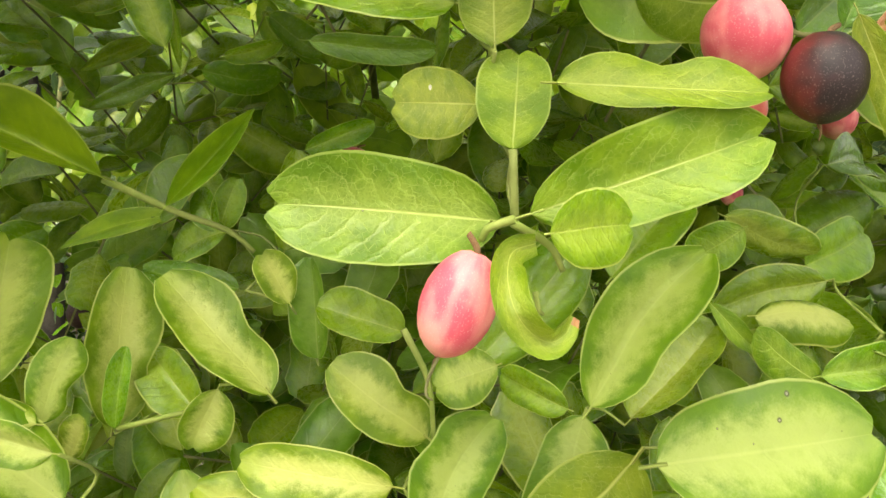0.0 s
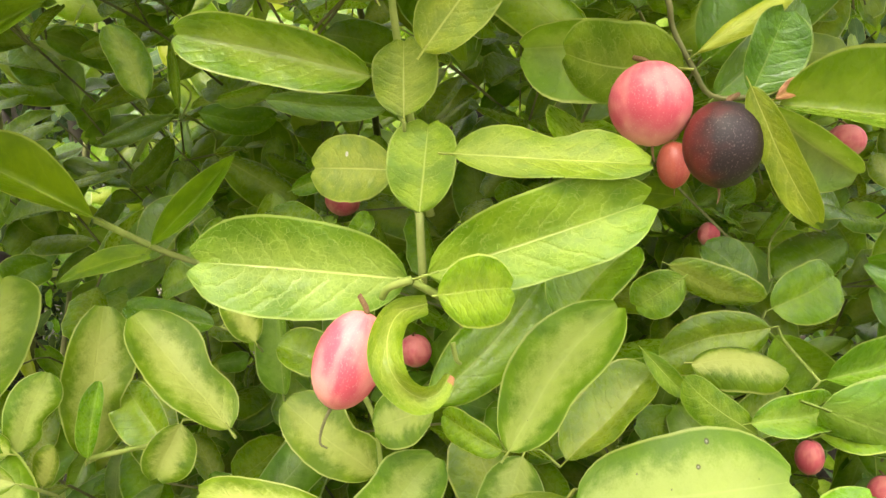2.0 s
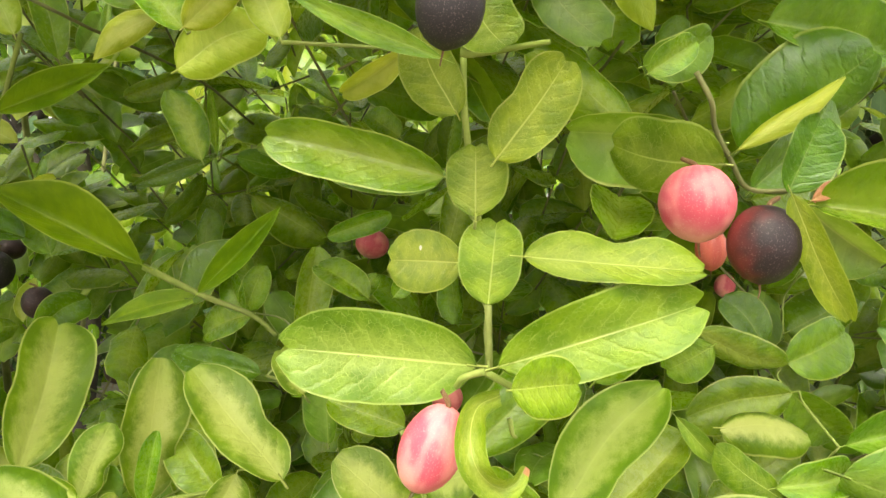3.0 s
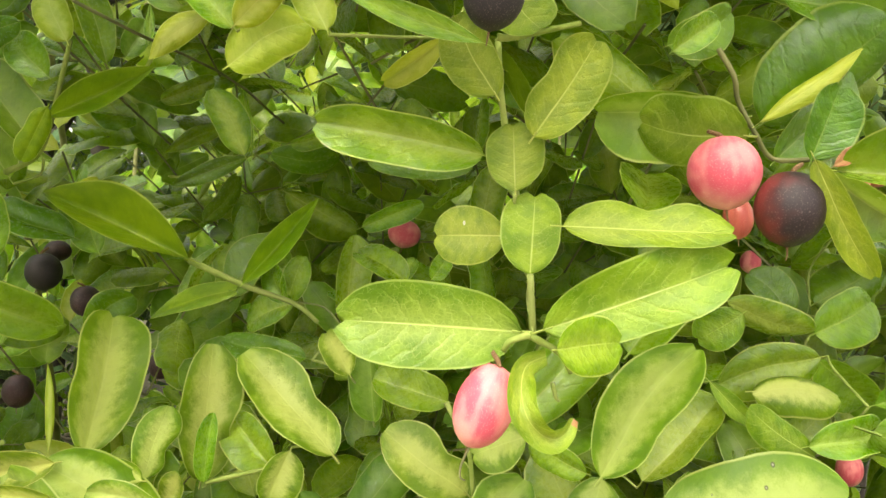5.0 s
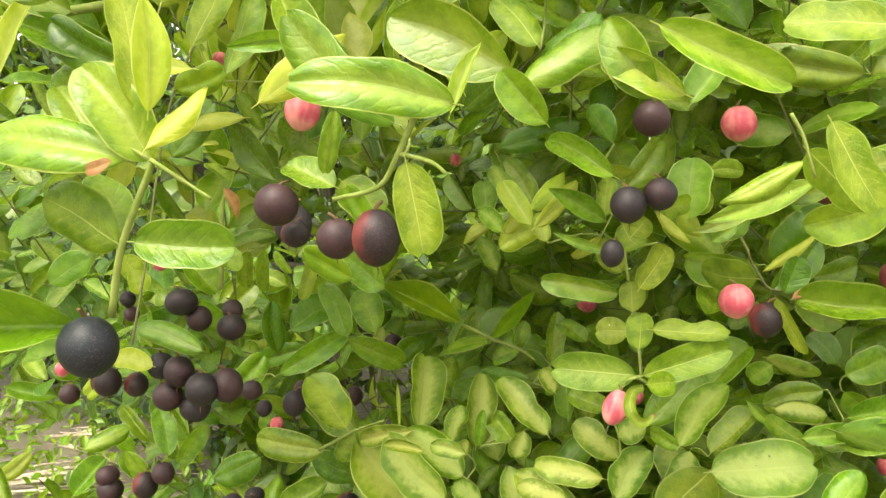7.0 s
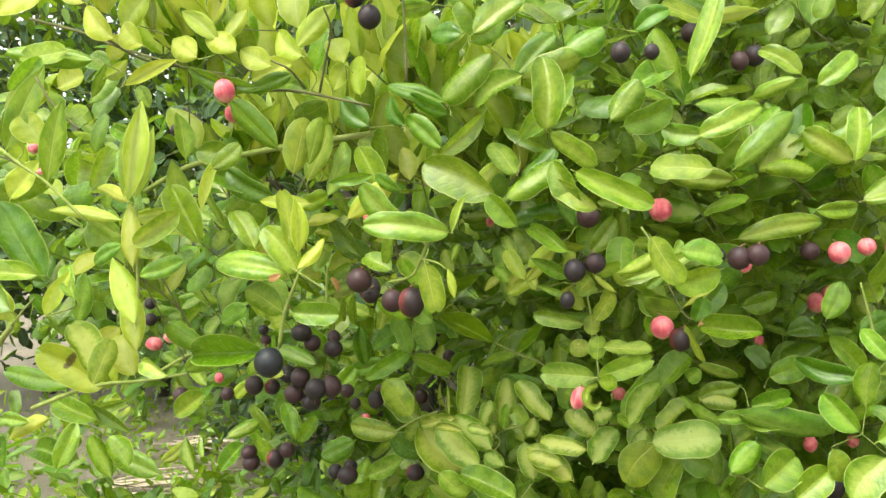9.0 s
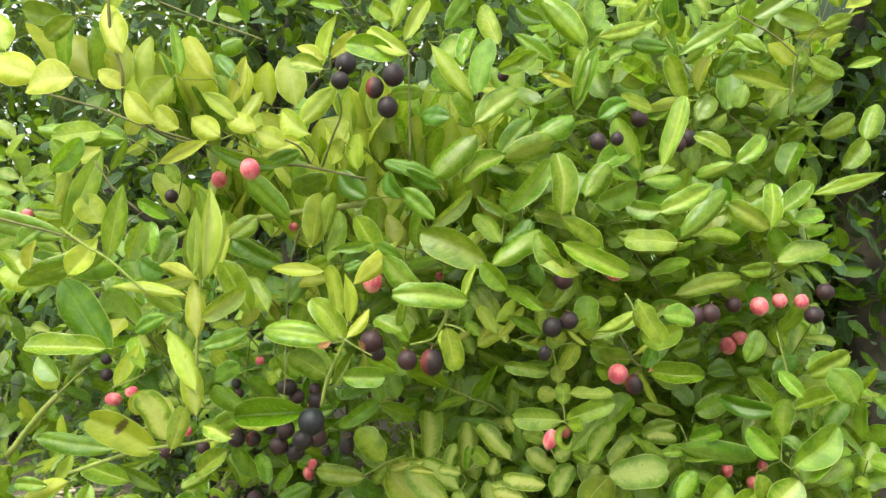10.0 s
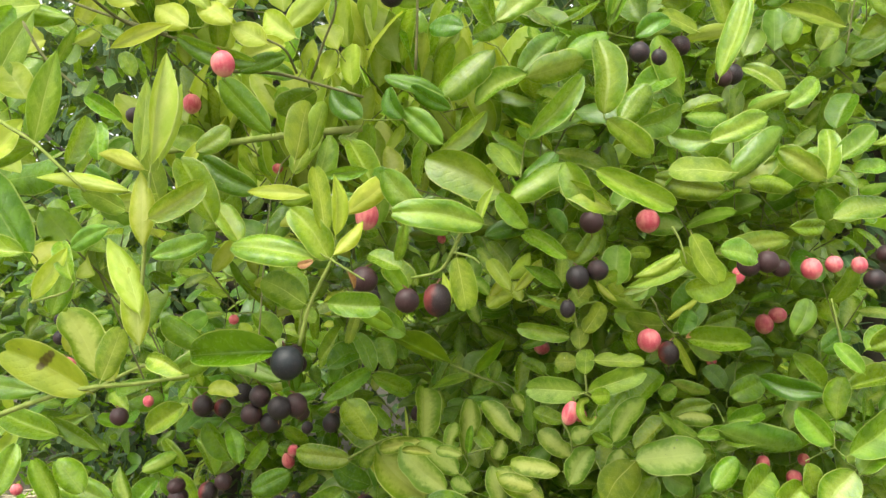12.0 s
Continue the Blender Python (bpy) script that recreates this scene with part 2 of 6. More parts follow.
def berry_material(name, kind):
    m, nodes, links, bsdf = material(name)
    nt = m.node_tree
    pos = nodes.new("ShaderNodeTexCoord").outputs["Object"]
    rnd = nodes.new("ShaderNodeObjectInfo").outputs["Random"]
    sep = nodes.new("ShaderNodeSeparateXYZ")
    links.new(pos, sep.inputs[0])
    # streaks run from stalk to tip
    ang = math_node(nt, "ARCTAN2", sep.outputs[1], sep.outputs[0])
    vec = nodes.new("ShaderNodeCombineXYZ")
    links.new(math_node(nt, "MULTIPLY", math_node(nt, "COSINE", ang), 2.6), vec.inputs[0])
    links.new(math_node(nt, "MULTIPLY", math_node(nt, "SINE", ang), 2.6), vec.inputs[1])
    links.new(math_node(nt, "MULTIPLY_ADD", sep.outputs[2], 0.35, math_node(nt, "MULTIPLY", rnd, 40)), vec.inputs[2])
    streak = noise_of(nt, vec.outputs[0], 1.1, 4, 0.5)
    shift = nodes.new("ShaderNodeVectorMath")
    links.new(pos, shift.inputs[0])
    links.new(rnd, shift.inputs[1])
    blotch = noise_of(nt, shift.outputs[0], 1.1, 2)
    fleck = noise_of(nt, pos, 22.0, 2)
    if kind == "pink":
        col = mix_colour(nt, ramp(nt, math_node(nt, "ADD", math_node(nt, "MULTIPLY", streak, 0.30), math_node(nt, "MULTIPLY", blotch, 0.70)), 0.38, 0.60), (0.62, 0.190, 0.190), (0.47, 0.070, 0.100))
        low = math_node(nt, "MULTIPLY", ramp(nt, math_node(nt, "ADD", sep.outputs[2], math_node(nt, "MULTIPLY", blotch, 1.2)), 0.35, -0.45), 0.46)
        col = mix_colour(nt, low, col, (0.70, 0.40, 0.30))
        rough, spec = 0.46, 0.22
    elif kind == "red":
        col = mix_colour(nt, ramp(nt, streak, 0.36, 0.64), (0.36, 0.075, 0.05), (0.30, 0.05, 0.038))
        rough, spec = 0.35, 0.4
    elif kind == "half":
        turn = math_node(nt, "ADD", math_node(nt, "MULTIPLY", sep.outputs[0], 0.8), math_node(nt, "MULTIPLY", math_node(nt, "SUBTRACT", blotch, 0.5), 1.6))
        col = mix_colour(nt, ramp(nt, turn, -0.85, 0.2), (0.15, 0.022, 0.020), (0.016, 0.009, 0.010))
        rough, spec = 0.50, 0.34
    elif kind == "ripe":
        col = mix_colour(nt, ramp(nt, blotch, 0.35, 0.7), (0.005, 0.010, 0.013), (0.010, 0.010, 0.013))
        rough, spec = 0.50, 0.36
    else:
        col = mix_colour(nt, ramp(nt, math_node(nt, "ADD", blotch, math_node(nt, "MULTIPLY", math_node(nt, "SUBTRACT", rnd, 0.5), 0.6)), 0.35, 0.8), (0.013, 0.010, 0.012), (0.036, 0.014, 0.016))
        rough, spec = 0.54, 0.36
    col = mix_colour(nt, math_node(nt, "MULTIPLY", ramp(nt, fleck, 0.56, 0.72), 0.22 if kind in ("pink", "red") else 0.12), col, (0.62, 0.48, 0.42))
    links.new(col, bsdf.inputs["Base Color"])
    links.new(math_node(nt, "MULTIPLY_ADD", fleck, 0.15, rough - 0.07), bsdf.inputs["Roughness"])
    bsdf.inputs["Specular IOR Level"].default_value = spec
    bump = nodes.new("ShaderNodeBump")
    bump.inputs["Strength"].default_value, bump.inputs["Distance"].default_value = 0.08, 0.001
    links.new(streak, bump.inputs["Height"])
    links.new(bump.outputs[0], bsdf.inputs["Normal"])
    return m


BERRY = {k: berry_material("berry_" + k, k) for k in ("pink", "red", "half", "black", "ripe")}


def ground_material():
    m, nodes, links, bsdf = material("sandy_ground")
    nt = m.node_tree
    pos = nodes.new("ShaderNodeTexCoord").outputs["Object"]
    a, b, c = noise_of(nt, pos, 1.3, 4), noise_of(nt, pos, 14, 5, 0.65), noise_of(nt, pos, 120, 3, 0.7)
    col = mix_colour(nt, ramp(nt, a, 0.35, 0.65), (0.190, 0.163, 0.112), (0.122, 0.110, 0.075))
    col = mix_colour(nt, math_node(nt, "MULTIPLY", ramp(nt, b, 0.5, 0.7), 0.7), col, (0.10, 0.125, 0.045))
    col = mix_colour(nt, math_node(nt, "MULTIPLY", ramp(nt, c, 0.5, 0.7), 0.5), col, (0.26, 0.225, 0.155))
    links.new(col, bsdf.inputs["Base Color"])
    bsdf.inputs["Roughness"].default_value = 0.9
    bump = nodes.new("ShaderNodeBump")
    bump.inputs["Distance"].default_value = 0.02
    links.new(math_node(nt, "ADD", b, math_node(nt, "MULTIPLY", c, 0.4)), bump.inputs["Height"])
    links.new(bump.outputs[0], bsdf.inputs["Normal"])
    return m


GROUND = ground_material()


# ---- helpers for meshes ----
def mesh_object(name, verts, faces, mats, parent=None, uvs=None, which=None, smooth=True):
    me = bpy.data.meshes.new(name)
    me.from_pydata([tuple(v) for v in verts] if not isinstance(verts, np.ndarray) else verts.tolist(), [], faces if isinstance(faces, list) else faces.tolist())
    for m in mats:
        me.materials.append(m)
    if uvs is not None:
        layer = me.uv_layers.new(name="UVMap")
        idx = np.empty(len(me.loops), dtype=np.int32)
        me.loops.foreach_get("vertex_index", idx)
        layer.data.foreach_set("uv", np.asarray(uvs, dtype=np.float32)[idx].ravel())
    if which is not None:
        me.polygons.foreach_set("material_index", np.asarray(which, dtype=np.int32))
    me.polygons.foreach_set("use_smooth", [smooth] * len(me.polygons))
    me.update()
    ob = new(name, me)
    ob.parent = parent
    return ob


def tube(points, radii, sides=6):
    """Verts and faces of a bent, tapering tube with closed ends."""
    pts = [Vector(p) for p in points]
    verts, faces = [], []
    for i, p in enumerate(pts):
        way = (pts[min(i + 1, len(pts) - 1)] - pts[max(i - 1, 0)]).normalized()
        a = way.orthogonal().normalized()
        if i:
            a = (side - way * side.dot(way)).normalized()
        side = a
        b = way.cross(a)
        for k in range(sides):
            q = 2 * math.pi * k / sides
            verts.append(p + (a * math.cos(q) + b * math.sin(q)) * radii[i])
    n = len(pts)
    for i in range(n - 1):
        for k in range(sides):
            k2 = (k + 1) % sides
            faces.append((i * sides + k, i * sides + k2, (i + 1) * sides + k2, (i + 1) * sides + k))
    faces.append(tuple(range(sides))[::-1])
    faces.append(tuple((n - 1) * sides + k for k in range(sides)))
    return verts, faces


def curved(points, steps=4):
    """Catmull-Rom points through the given ones."""
    p = [Vector(q) for q in points]
    p = [p[0] * 2 - p[1]] + p + [p[-1] * 2 - p[-2]]
    out = []
    for i in range(1, len(p) - 2):
        for s in range(steps):
            t = s / steps
            out.append(0.5 * (2 * p[i] + (p[i + 1] - p[i - 1]) * t + (2 * p[i - 1] - 5 * p[i] + 4 * p[i + 1] - p[i + 2]) * t * t + (3 * p[i] - p[i - 1] - 3 * p[i + 1] + p[i + 2]) * t ** 3))
    out.append(p[-2])
    return out


def half_width(shape, u, tip=0.52):
    """Half the blade's width, of 0.5 at most, at u from base to tip."""
    if shape == "lan":
        return 0.5 * math.sin(math.pi * u ** 0.9) ** 0.85
    if shape == "acu":
        return 0.5 * max(0.0, 1 - abs(2 * u ** 0.92 - 1) ** 2.0) ** 0.82
    if shape == "poi":
        return 0.5 * max(0.0, 1 - abs(2 * u ** 1.12 - 1) ** 2.35) ** 0.56
    p, power = {"rnd": (1.2, 2.4), "not": (1.2, 2.9), "wav": (1.1, 2.8)}.get(shape, (1.16, 2.6))
    return 0.5 * max(0.0, 1 - abs(2 * u ** p - 1) ** power) ** (tip if shape == "ell" else 0.52)


def leaf_sheet(shape, rng, nu, nv, calm=1.0):
    """Unit leaf: length along x from 0 to 1, width along y, face along z. Verts, faces, uvs."""
    fold, bend = rng.uniform(0.10, 0.62) * calm, rng.uniform(-0.06, 0.36) * calm
    dome = rng.uniform(0.0, 0.45) * (0.35 + 0.65 * calm)
    wave, ph, twist = rng.uniform(0.006, 0.026), rng.uniform(0, 6.28), rng.uniform(-0.3, 0.3)
    sway = rng.uniform(-0.22, 0.22) * (0.4 + 0.6 * calm) if shape in ("ell", "lan", "poi", "acu") else rng.uniform(-0.04, 0.04)
    lean, dent = rng.uniform(-0.14, 0.14), rng.uniform(0.0, 0.22) * (shape in ("ell", "poi")) * (rng.random() < 0.5)
    dent_at, dent_side = rng.uniform(0.35, 0.65), rng.choice((-1, 1))
    if shape == "kid":   # bent like a kidney, one margin drawn in
        dent, dent_at, dent_side, sway = 0.34, 0.42, -1, 0.09
    if shape == "fol":   # shut halfway along its midrib
        fold, dome, bend, dent = 0.85, 0.15, 0.05, 0.0
    tip = rng.choice((0.42, 0.44, 0.47, 0.52))
    notch = {"not": 0.055, "rnd": 0.05, "wav": 0.02}.get(shape, rng.choice((0.0, 0.02, 0.035)))
    verts, uvs, faces = [], [], []
    for i in range(nu + 1):
        u = 0.5 - 0.5 * math.cos(math.pi * i / nu)
        u = 0.5 * u + 0.5 * i / nu
        h = half_width(shape, min(max(u, 0.0), 1.0), tip)
        if i == 0:
            h = 0.018
        if i == nu:
            h = 0.02 if shape in ("lan", "acu") else 0.09 if shape == "poi" else 0.13
        rough = 0.012 if nu > 10 else 0.04
        nick = [1 + rng.uniform(-rough, rough), 1 + rng.uniform(-rough, rough)]
        for j in range(nv + 1):
            s = 2 * j / nv - 1
            hh = h * (nick[0] if s < 0 else nick[1]) * (1 + lean * (1 if s > 0 else -1))
            if s * dent_side > 0:
                hh *= 1 - dent * math.exp(-((u - dent_at) / 0.16) ** 2)
            if shape == "wav" and s > 0:
                hh = h * (1.25 - 0.42 * math.exp(-((u - 0.52) / 0.13) ** 2))
            elif shape == "wav":
                hh = h * 0.75
            y = s * hh + sway * (math.sin(math.pi * u) - 0.5 * min(1.0, 4 * u))
            x = u - notch * (1 - abs(s)) ** 1.5 * max(0.0, (u - 0.75) * 4) ** 1.5
            if shape == "cur":
                y += 0.16 * math.sin(math.pi * u) - 0.05
            # the halves rise from the midrib and roll over towards the margin
            z = fold * abs(s) ** 1.1 * h - dome * abs(s) ** 2.2 * h - bend * u * u + wave * math.sin(11 * u + ph + 2.4 * s) * abs(s) ** 1.5 + twist * u * s * h * 0.6
            verts.append((x, y, z))
            uvs.append((u, 0.5 + 0.5 * s))
    for i in range(nu):
        for j in range(nv):
            a = i * (nv + 1) + j
            faces.append((a, a + nv + 1, a + nv + 2, a + 1))
    # petiole: a short stub behind the base
    k = len(verts)
    for x in (-0.075, 0.0, 0.05):
        for y, z in ((-0.016, 0.004), (0.016, 0.004), (0.0, -0.016)):
            verts.append((x, y, z - 0.002))
            uvs.append((0.02, 0.5))
    for a in (k, k + 3):
        for q in range(3):
            faces.append((a + q, a + (q + 1) % 3, a + 3 + (q + 1) % 3, a + 3 + q))
    return verts, faces, uvs


SHAPES = ("ell", "lan", "poi", "acu", "rnd", "not", "wav", "cur", "kid", "fol")
leaf_rng = random.Random(11)
LEAF_MESH = {}
for shape in SHAPES:
    for tone in TONES:
        for k in range({"ell": 7, "poi": 5, "acu": 4, "lan": 4, "rnd": 2, "not": 2, "kid": 2}.get(shape, 1)):
            v, f, t = leaf_sheet(shape, leaf_rng, 16, 10, 0.4 if tone in "hqij" else 1.0)
            ob = mesh_object("leaf", v, f, [LEAF[tone]], uvs=t)
            LEAF_MESH.setdefault((shape, tone), []).append(ob.data)
            bpy.data.objects.remove(ob)

# ---- the ground: one sheet to the horizon, uneven near the shrub ----
xs = np.concatenate([-np.geomspace(400, 4, 18), np.linspace(-3.6, 3.6, 60), np.geomspace(4, 400, 18)])
gx, gy = np.meshgrid(xs, xs)
near = np.exp(-(gx ** 2 + gy ** 2) / 60)
gz = near * (0.03 * np.sin(gx * 2.1 + 0.6 * gy) + 0.025 * np.sin(gy * 3.3 - gx * 1.2) + 0.012 * np.sin(7.1 * gx) * np.cos(6.3 * gy))
n = len(xs)
quads = [(r * n + c, r * n + c + 1, (r + 1) * n + c + 1, (r + 1) * n + c) for r in range(n - 1) for c in range(n - 1)]
ground = mesh_object("ground", np.stack([gx, gy, gz], -1).reshape(-1, 3), quads, [GROUND])
tagged(ground, "sandy grey-brown ground with dry litter", "ground", kind="structure")


def ground_height(x, y):
    return math.exp(-(x * x + y * y) / 60) * (0.03 * math.sin(x * 2.1 + 0.6 * y) + 0.025 * math.sin(y * 3.3 - x * 1.2) + 0.012 * math.sin(7.1 * x) * math.cos(6.3 * y))


# ---- the shrub ----
ROOT = Vector((0.05, 0.62, ground_height(0.05, 0.62) - 0.02))
shrub = tagged(new("fruiting_shrub"), "green leafy shrub with pink and black berries on sandy ground", "shrub", "fruiting shrubs")
shrub.location = ROOT
SIDE_ROOT = Vector((-0.5, 0.6, ground_height(-0.5, 0.6) - 0.02))
side_shrub = tagged(new("fruiting_shrub"), "yellowing leafy shrub with few berries beside a greener one", "shrub", "fruiting shrubs")
side_shrub.location = SIDE_ROOT
ORIGIN = Vector((0.0, 0.2, 1.2))
BOUGHS, LEAF_PLACES = [], []
plant_rng = random.Random(3)


def mm(*p):
    return ORIGIN + Vector(p) / 1000


def bough(x, y, z):
    ob = new("bough", bpy.data.meshes.new("bough"))
    at = mm(x, y, z)
    owner = side_shrub if at.x < -0.17 else shrub
    ob.parent = owner
    ob.matrix_parent_inverse = Matrix.Translation(-owner.location)
    BOUGHS.append({"object": ob, "at": at, "root": owner.location.copy(), "bases": [], "stems": []})
    return BOUGHS[-1]


def stem(b, r0, r1, *points):
    b["stems"].append(([mm(*p) for p in points], r0 / 1000, r1 / 1000, 0))


def branch(b, r0, r1, *points):
    """A brown woody stem."""
    b["stems"].append(([mm(*p) for p in points], r0 / 1000, r1 / 1000, 1))


def leaf(b, tone, shape, x, y, z, tx, ty, tz, width, turn):
    """A leaf from its base to its tip, in mm from the shrub's middle; turn: degrees about its length."""
    base, tip = mm(x, y, z), mm(tx, ty, tz)
    long = tip - base
    ax = long.normalized()
    ref = Vector((0, -1, 0))
    ref = (ref - ax * ref.dot(ax)).normalized()
    up = Matrix.Rotation(radians(turn), 3, ax) @ ref
    side = up.cross(ax)
    if side.z < 0 and shape in ("wav",):
        side = -side
    size = long.length
    m = Matrix((ax * size, side * width / 1000, up * min(size, width / 400))).transposed().to_4x4()
    m.translation = base
    choices = LEAF_MESH[("acu" if tone == "y" and shape == "poi" else shape, tone)]
    ob = new("leaf", choices[plant_rng.randrange(len(choices))])
    ob.parent = b["object"]
    ob.matrix_basis = m
    b["bases"].append(base - ax * size * 0.07)
    LEAF_PLACES.append((base + tip) / 2)
    LEAF_PLACES.append(base * 0.2 + tip * 0.8)
    LEAF_PLACES.append(base * 0.8 + tip * 0.2)


BERRY_MESH = {}


def berry(b, tone, x, y, z, rx, rz, tilt=None):
    """A round to oval berry with a short stalk above and a withered style below."""
    if tone not in BERRY_MESH:
        verts, faces, which = [], [], []
        rings, seg = 14, 20
        for i in range(rings + 1):
            th = math.pi * i / rings
            for k in range(seg):
                q = 2 * math.pi * k / seg
                r = math.sin(th) * (1 + 0.012 * math.cos(3 * q + 1) + 0.01 * math.sin(5 * q))
                zz = math.cos(th)
                zz += -0.05 * math.exp(-(th / 0.25) ** 2) + (-0.03) * math.exp(-((math.pi - th) / 0.18) ** 2)
                verts.append((r * math.cos(q), r * math.sin(q), zz))
        for i in range(rings):
            for k in range(seg):
                k2 = (k + 1) % seg
                faces.append((i * seg + k, (i + 1) * seg + k, (i + 1) * seg + k2, i * seg + k2))
                which.append(0)
        for pts, rad in ((curved([(0, 0, 0.93), (0.05, 0.10, 1.06), (0.22, 0.36, 1.22)]), (0.09, 0.06)), (curved([(0, 0, -0.97), (0.05, 0.0, -1.18), (0.02, -0.03, -1.38)], 2), (0.045, 0.018))):
            tv, tf = tube(pts, np.linspace(*rad, len(pts)), 6)
            kk = len(verts)
            verts += tv
            faces += [tuple(kk + i for i in f) for f in tf]
            which += [1] * len(tf)
        ob = mesh_object("berry", verts, faces, [BERRY[tone], STALK], which=which)
        BERRY_MESH[tone] = ob.data
        bpy.data.objects.remove(ob)
    ob = new("berry", BERRY_MESH[tone])
    ob.parent = b["object"]
    spin = plant_rng.uniform(0, 6.28) if tone != "half" else plant_rng.uniform(-0.4, 0.4)
    lean = Euler((plant_rng.uniform(-0.2, 0.2), plant_rng.uniform(-0.2, 0.2), spin)).to_matrix()
    if tilt is not None:
        lean = Matrix.Rotation(radians(tilt), 3, "Y") @ Matrix.Rotation(2.0, 3, "Z")
    c = mm(x, y, z)
    ob.matrix_basis = Matrix.Translation(c) @ lean.to_4x4() @ Matrix.Diagonal((rx / 1000, rx / 1000, rz / 1000, 1))
    stalk = lean @ Vector((0.22 * rx, 0.36 * rx, 1.22 * rz)) / 1000
    b["bases"].append(c + stalk)
    b.setdefault("ends", set()).add(len(b["bases"]) - 1)
    LEAF_PLACES.append(c)


def curled_leaf(b, width, *points):
    """A leaf rolled up into a hook, folded along its midrib."""
    pts = curved([mm(*p) for p in points], 5)
    n = len(pts) - 1
    verts, uvs, faces = [], [], []
    for i, p in enumerate(pts):
        u = i / n
        way = (pts[min(i + 1, n)] - pts[max(i - 1, 0)]).normalized()
        out = way.cross(Vector((0, -1, 0))).normalized()
        h = width / 1000 * (0.15 + 0.85 * math.sin(math.pi * min(1.0, u * 0.86 + 0.1)) ** 0.6) * (1.05 - 0.30 * u) * 0.48
        for j in range(7):
            s = 2 * j / 6 - 1
            ripple = 0.0006 * math.sin(17 * u + 2 * s) * abs(s)
            verts.append(p + out * (s * h) + Vector((0, -1, 0)) * (0.9 * h * abs(s) + ripple - 0.3 * h))
            uvs.append((u, 0.5 + 0.5 * s * 0.97))
    for i in range(n):
        for j in range(6):
            a = i * 7 + j
            faces.append((a, a + 1, a + 8, a + 7))
    ob = mesh_object("leaf", verts, faces, [LEAF["h"], LEAF["r"]], b["object"], uvs, [1 if k >= (n - 2) * 6 and k % 6 > 2 else 0 for k in range(n * 6)])
    tagged(ob, "curled yellow-green leaf with a browned tip")


b = bough(21, 19, -58)
leaf(b, "j", "not", 8, -14, -81, -35, -26, -77, 20.6, 15)
leaf(b, "h", "not", 13, -24, -79, 57, -24, -63, 17.6, 2)
leaf(b, "h", "wav", 17, -22, -55, 56, -23, -56, 12.6, -21)
leaf(b, "i", "rnd", 4, -8, -58, -14, -10, -58, 15.2, 17)
leaf(b, "h", "not", 10, -13, -67, 11, -10, -47, 14.7, 0)
leaf(b, "h", "rnd", 6, -12, -47, 5, -10, -30, 15.0, -11)
leaf(b, "v", "ell", -2, -7, -38, -44, -10, -30, 13.3, -9)
leaf(b, "h", "ell", 1, -22, -25, -9, -22, -7, 12.6, -2)
leaf(b, "h", "ell", 10, -16, -34, 25, -16, -11, 15.2, -7)
leaf(b, "v", "lan", -2, -32, -15, -34, -35, -4, 5.8, 1)
leaf(b, "y", "ell", -14, 7, -7, -30, 8, -18, 7.7, -31)
leaf(b, "h", "ell", 71, 24, -30, 41, 28, -28, 22.5, -27)
leaf(b, "w", "ell", 73, 40, -23, 31, 41, -26, 23.1, -27)
leaf(b, "d", "ell", 82, 50, -24, 117, 45, 6, 28.7, 15)
leaf(b, "y", "lan", 74, 24, -26, 102, 24, -3, 6.8, -24)
leaf(b, "d", "ell", 80, 28, -36, 107, 42, -9, 16.8, 10)
leaf(b, "d", "rnd", 85, 15, -37, 92, 16, -17, 15.6, 10)
leaf(b, "h", "ell", 79, -5, -38, 94, -5, -67, 8.6, 23)
leaf(b, "w", "ell", 93, 31, -38, 116, 29, -56, 15.7, 41)
leaf(b, "v", "ell", 80, 75, -82, 111, 82, -94, 14.1, 28)
leaf(b, "v", "rnd", 83, 67, -85, 69, 70, -96, 14.3, 3)
leaf(b, "p", "cur", 84, 57, -109, 112, 56, -107, 16.2, -39)
leaf(b, "h", "lan", 68, 47, -104, 84, 47, -119, 6.3, -10)
leaf(b, "p", "poi", 31, 9, -123.5, 54.3, 10, -86.5, 19.5, -10)
leaf(b, "v", "ell", 48, 45, -136, 73, 54, -112, 18.1, -46)
leaf(b, "g", "ell", 30, 38, -132, 11, 43, -126, 10.7, -14)
leaf(b, "p", "rnd", 11, 34, -120, -5, 35, -127, 16.7, 36)
leaf(b, "p", "kid", -7, 55, -146, -31, 48, -124, 20.7, 33)
leaf(b, "g", "ell", -15, 71, -119, -41, 69, -111, 15.1, 18)
leaf(b, "y", "ell", -72, 7, -14, -51, 6, -1, 16.0, 2)
leaf(b, "y", "ell", -67, -3, -5, -56, 2, 9, 10.9, 42)
leaf(b, "v", "ell", -70, 5, -4, -83, 4, 9, 11.2, 21)
leaf(b, "y", "ell", -40, -16, -9, -48, -14, 7, 10.3, 10)
leaf(b, "d", "ell", -41, 50, -37, -7, 57, -38, 7.9, 7)
leaf(b, "r", "lan", 88, 7, -39, 98, 11, -34, 4.2, -2)
leaf(b, "y", "ell", -48, -21, 0, -66, -15, 27, 13.1, 18)
leaf(b, "y", "ell", -43, -34, -1, -22, -21, 23, 10.9, 41)
leaf(b, "g", "ell", 89, 55, 15, 126, 53, 8, 21.7, -11)
leaf(b, "d", "ell", 48, 24, -5, 67, 27, 4, 12.9, 11)
leaf(b, "g", "ell", 47, 11, -9, 60, 12, 0, 8.7, 11)
leaf(b, "d", "ell", -75, 19, 46, -28, 32, 59, 17.6, 7)
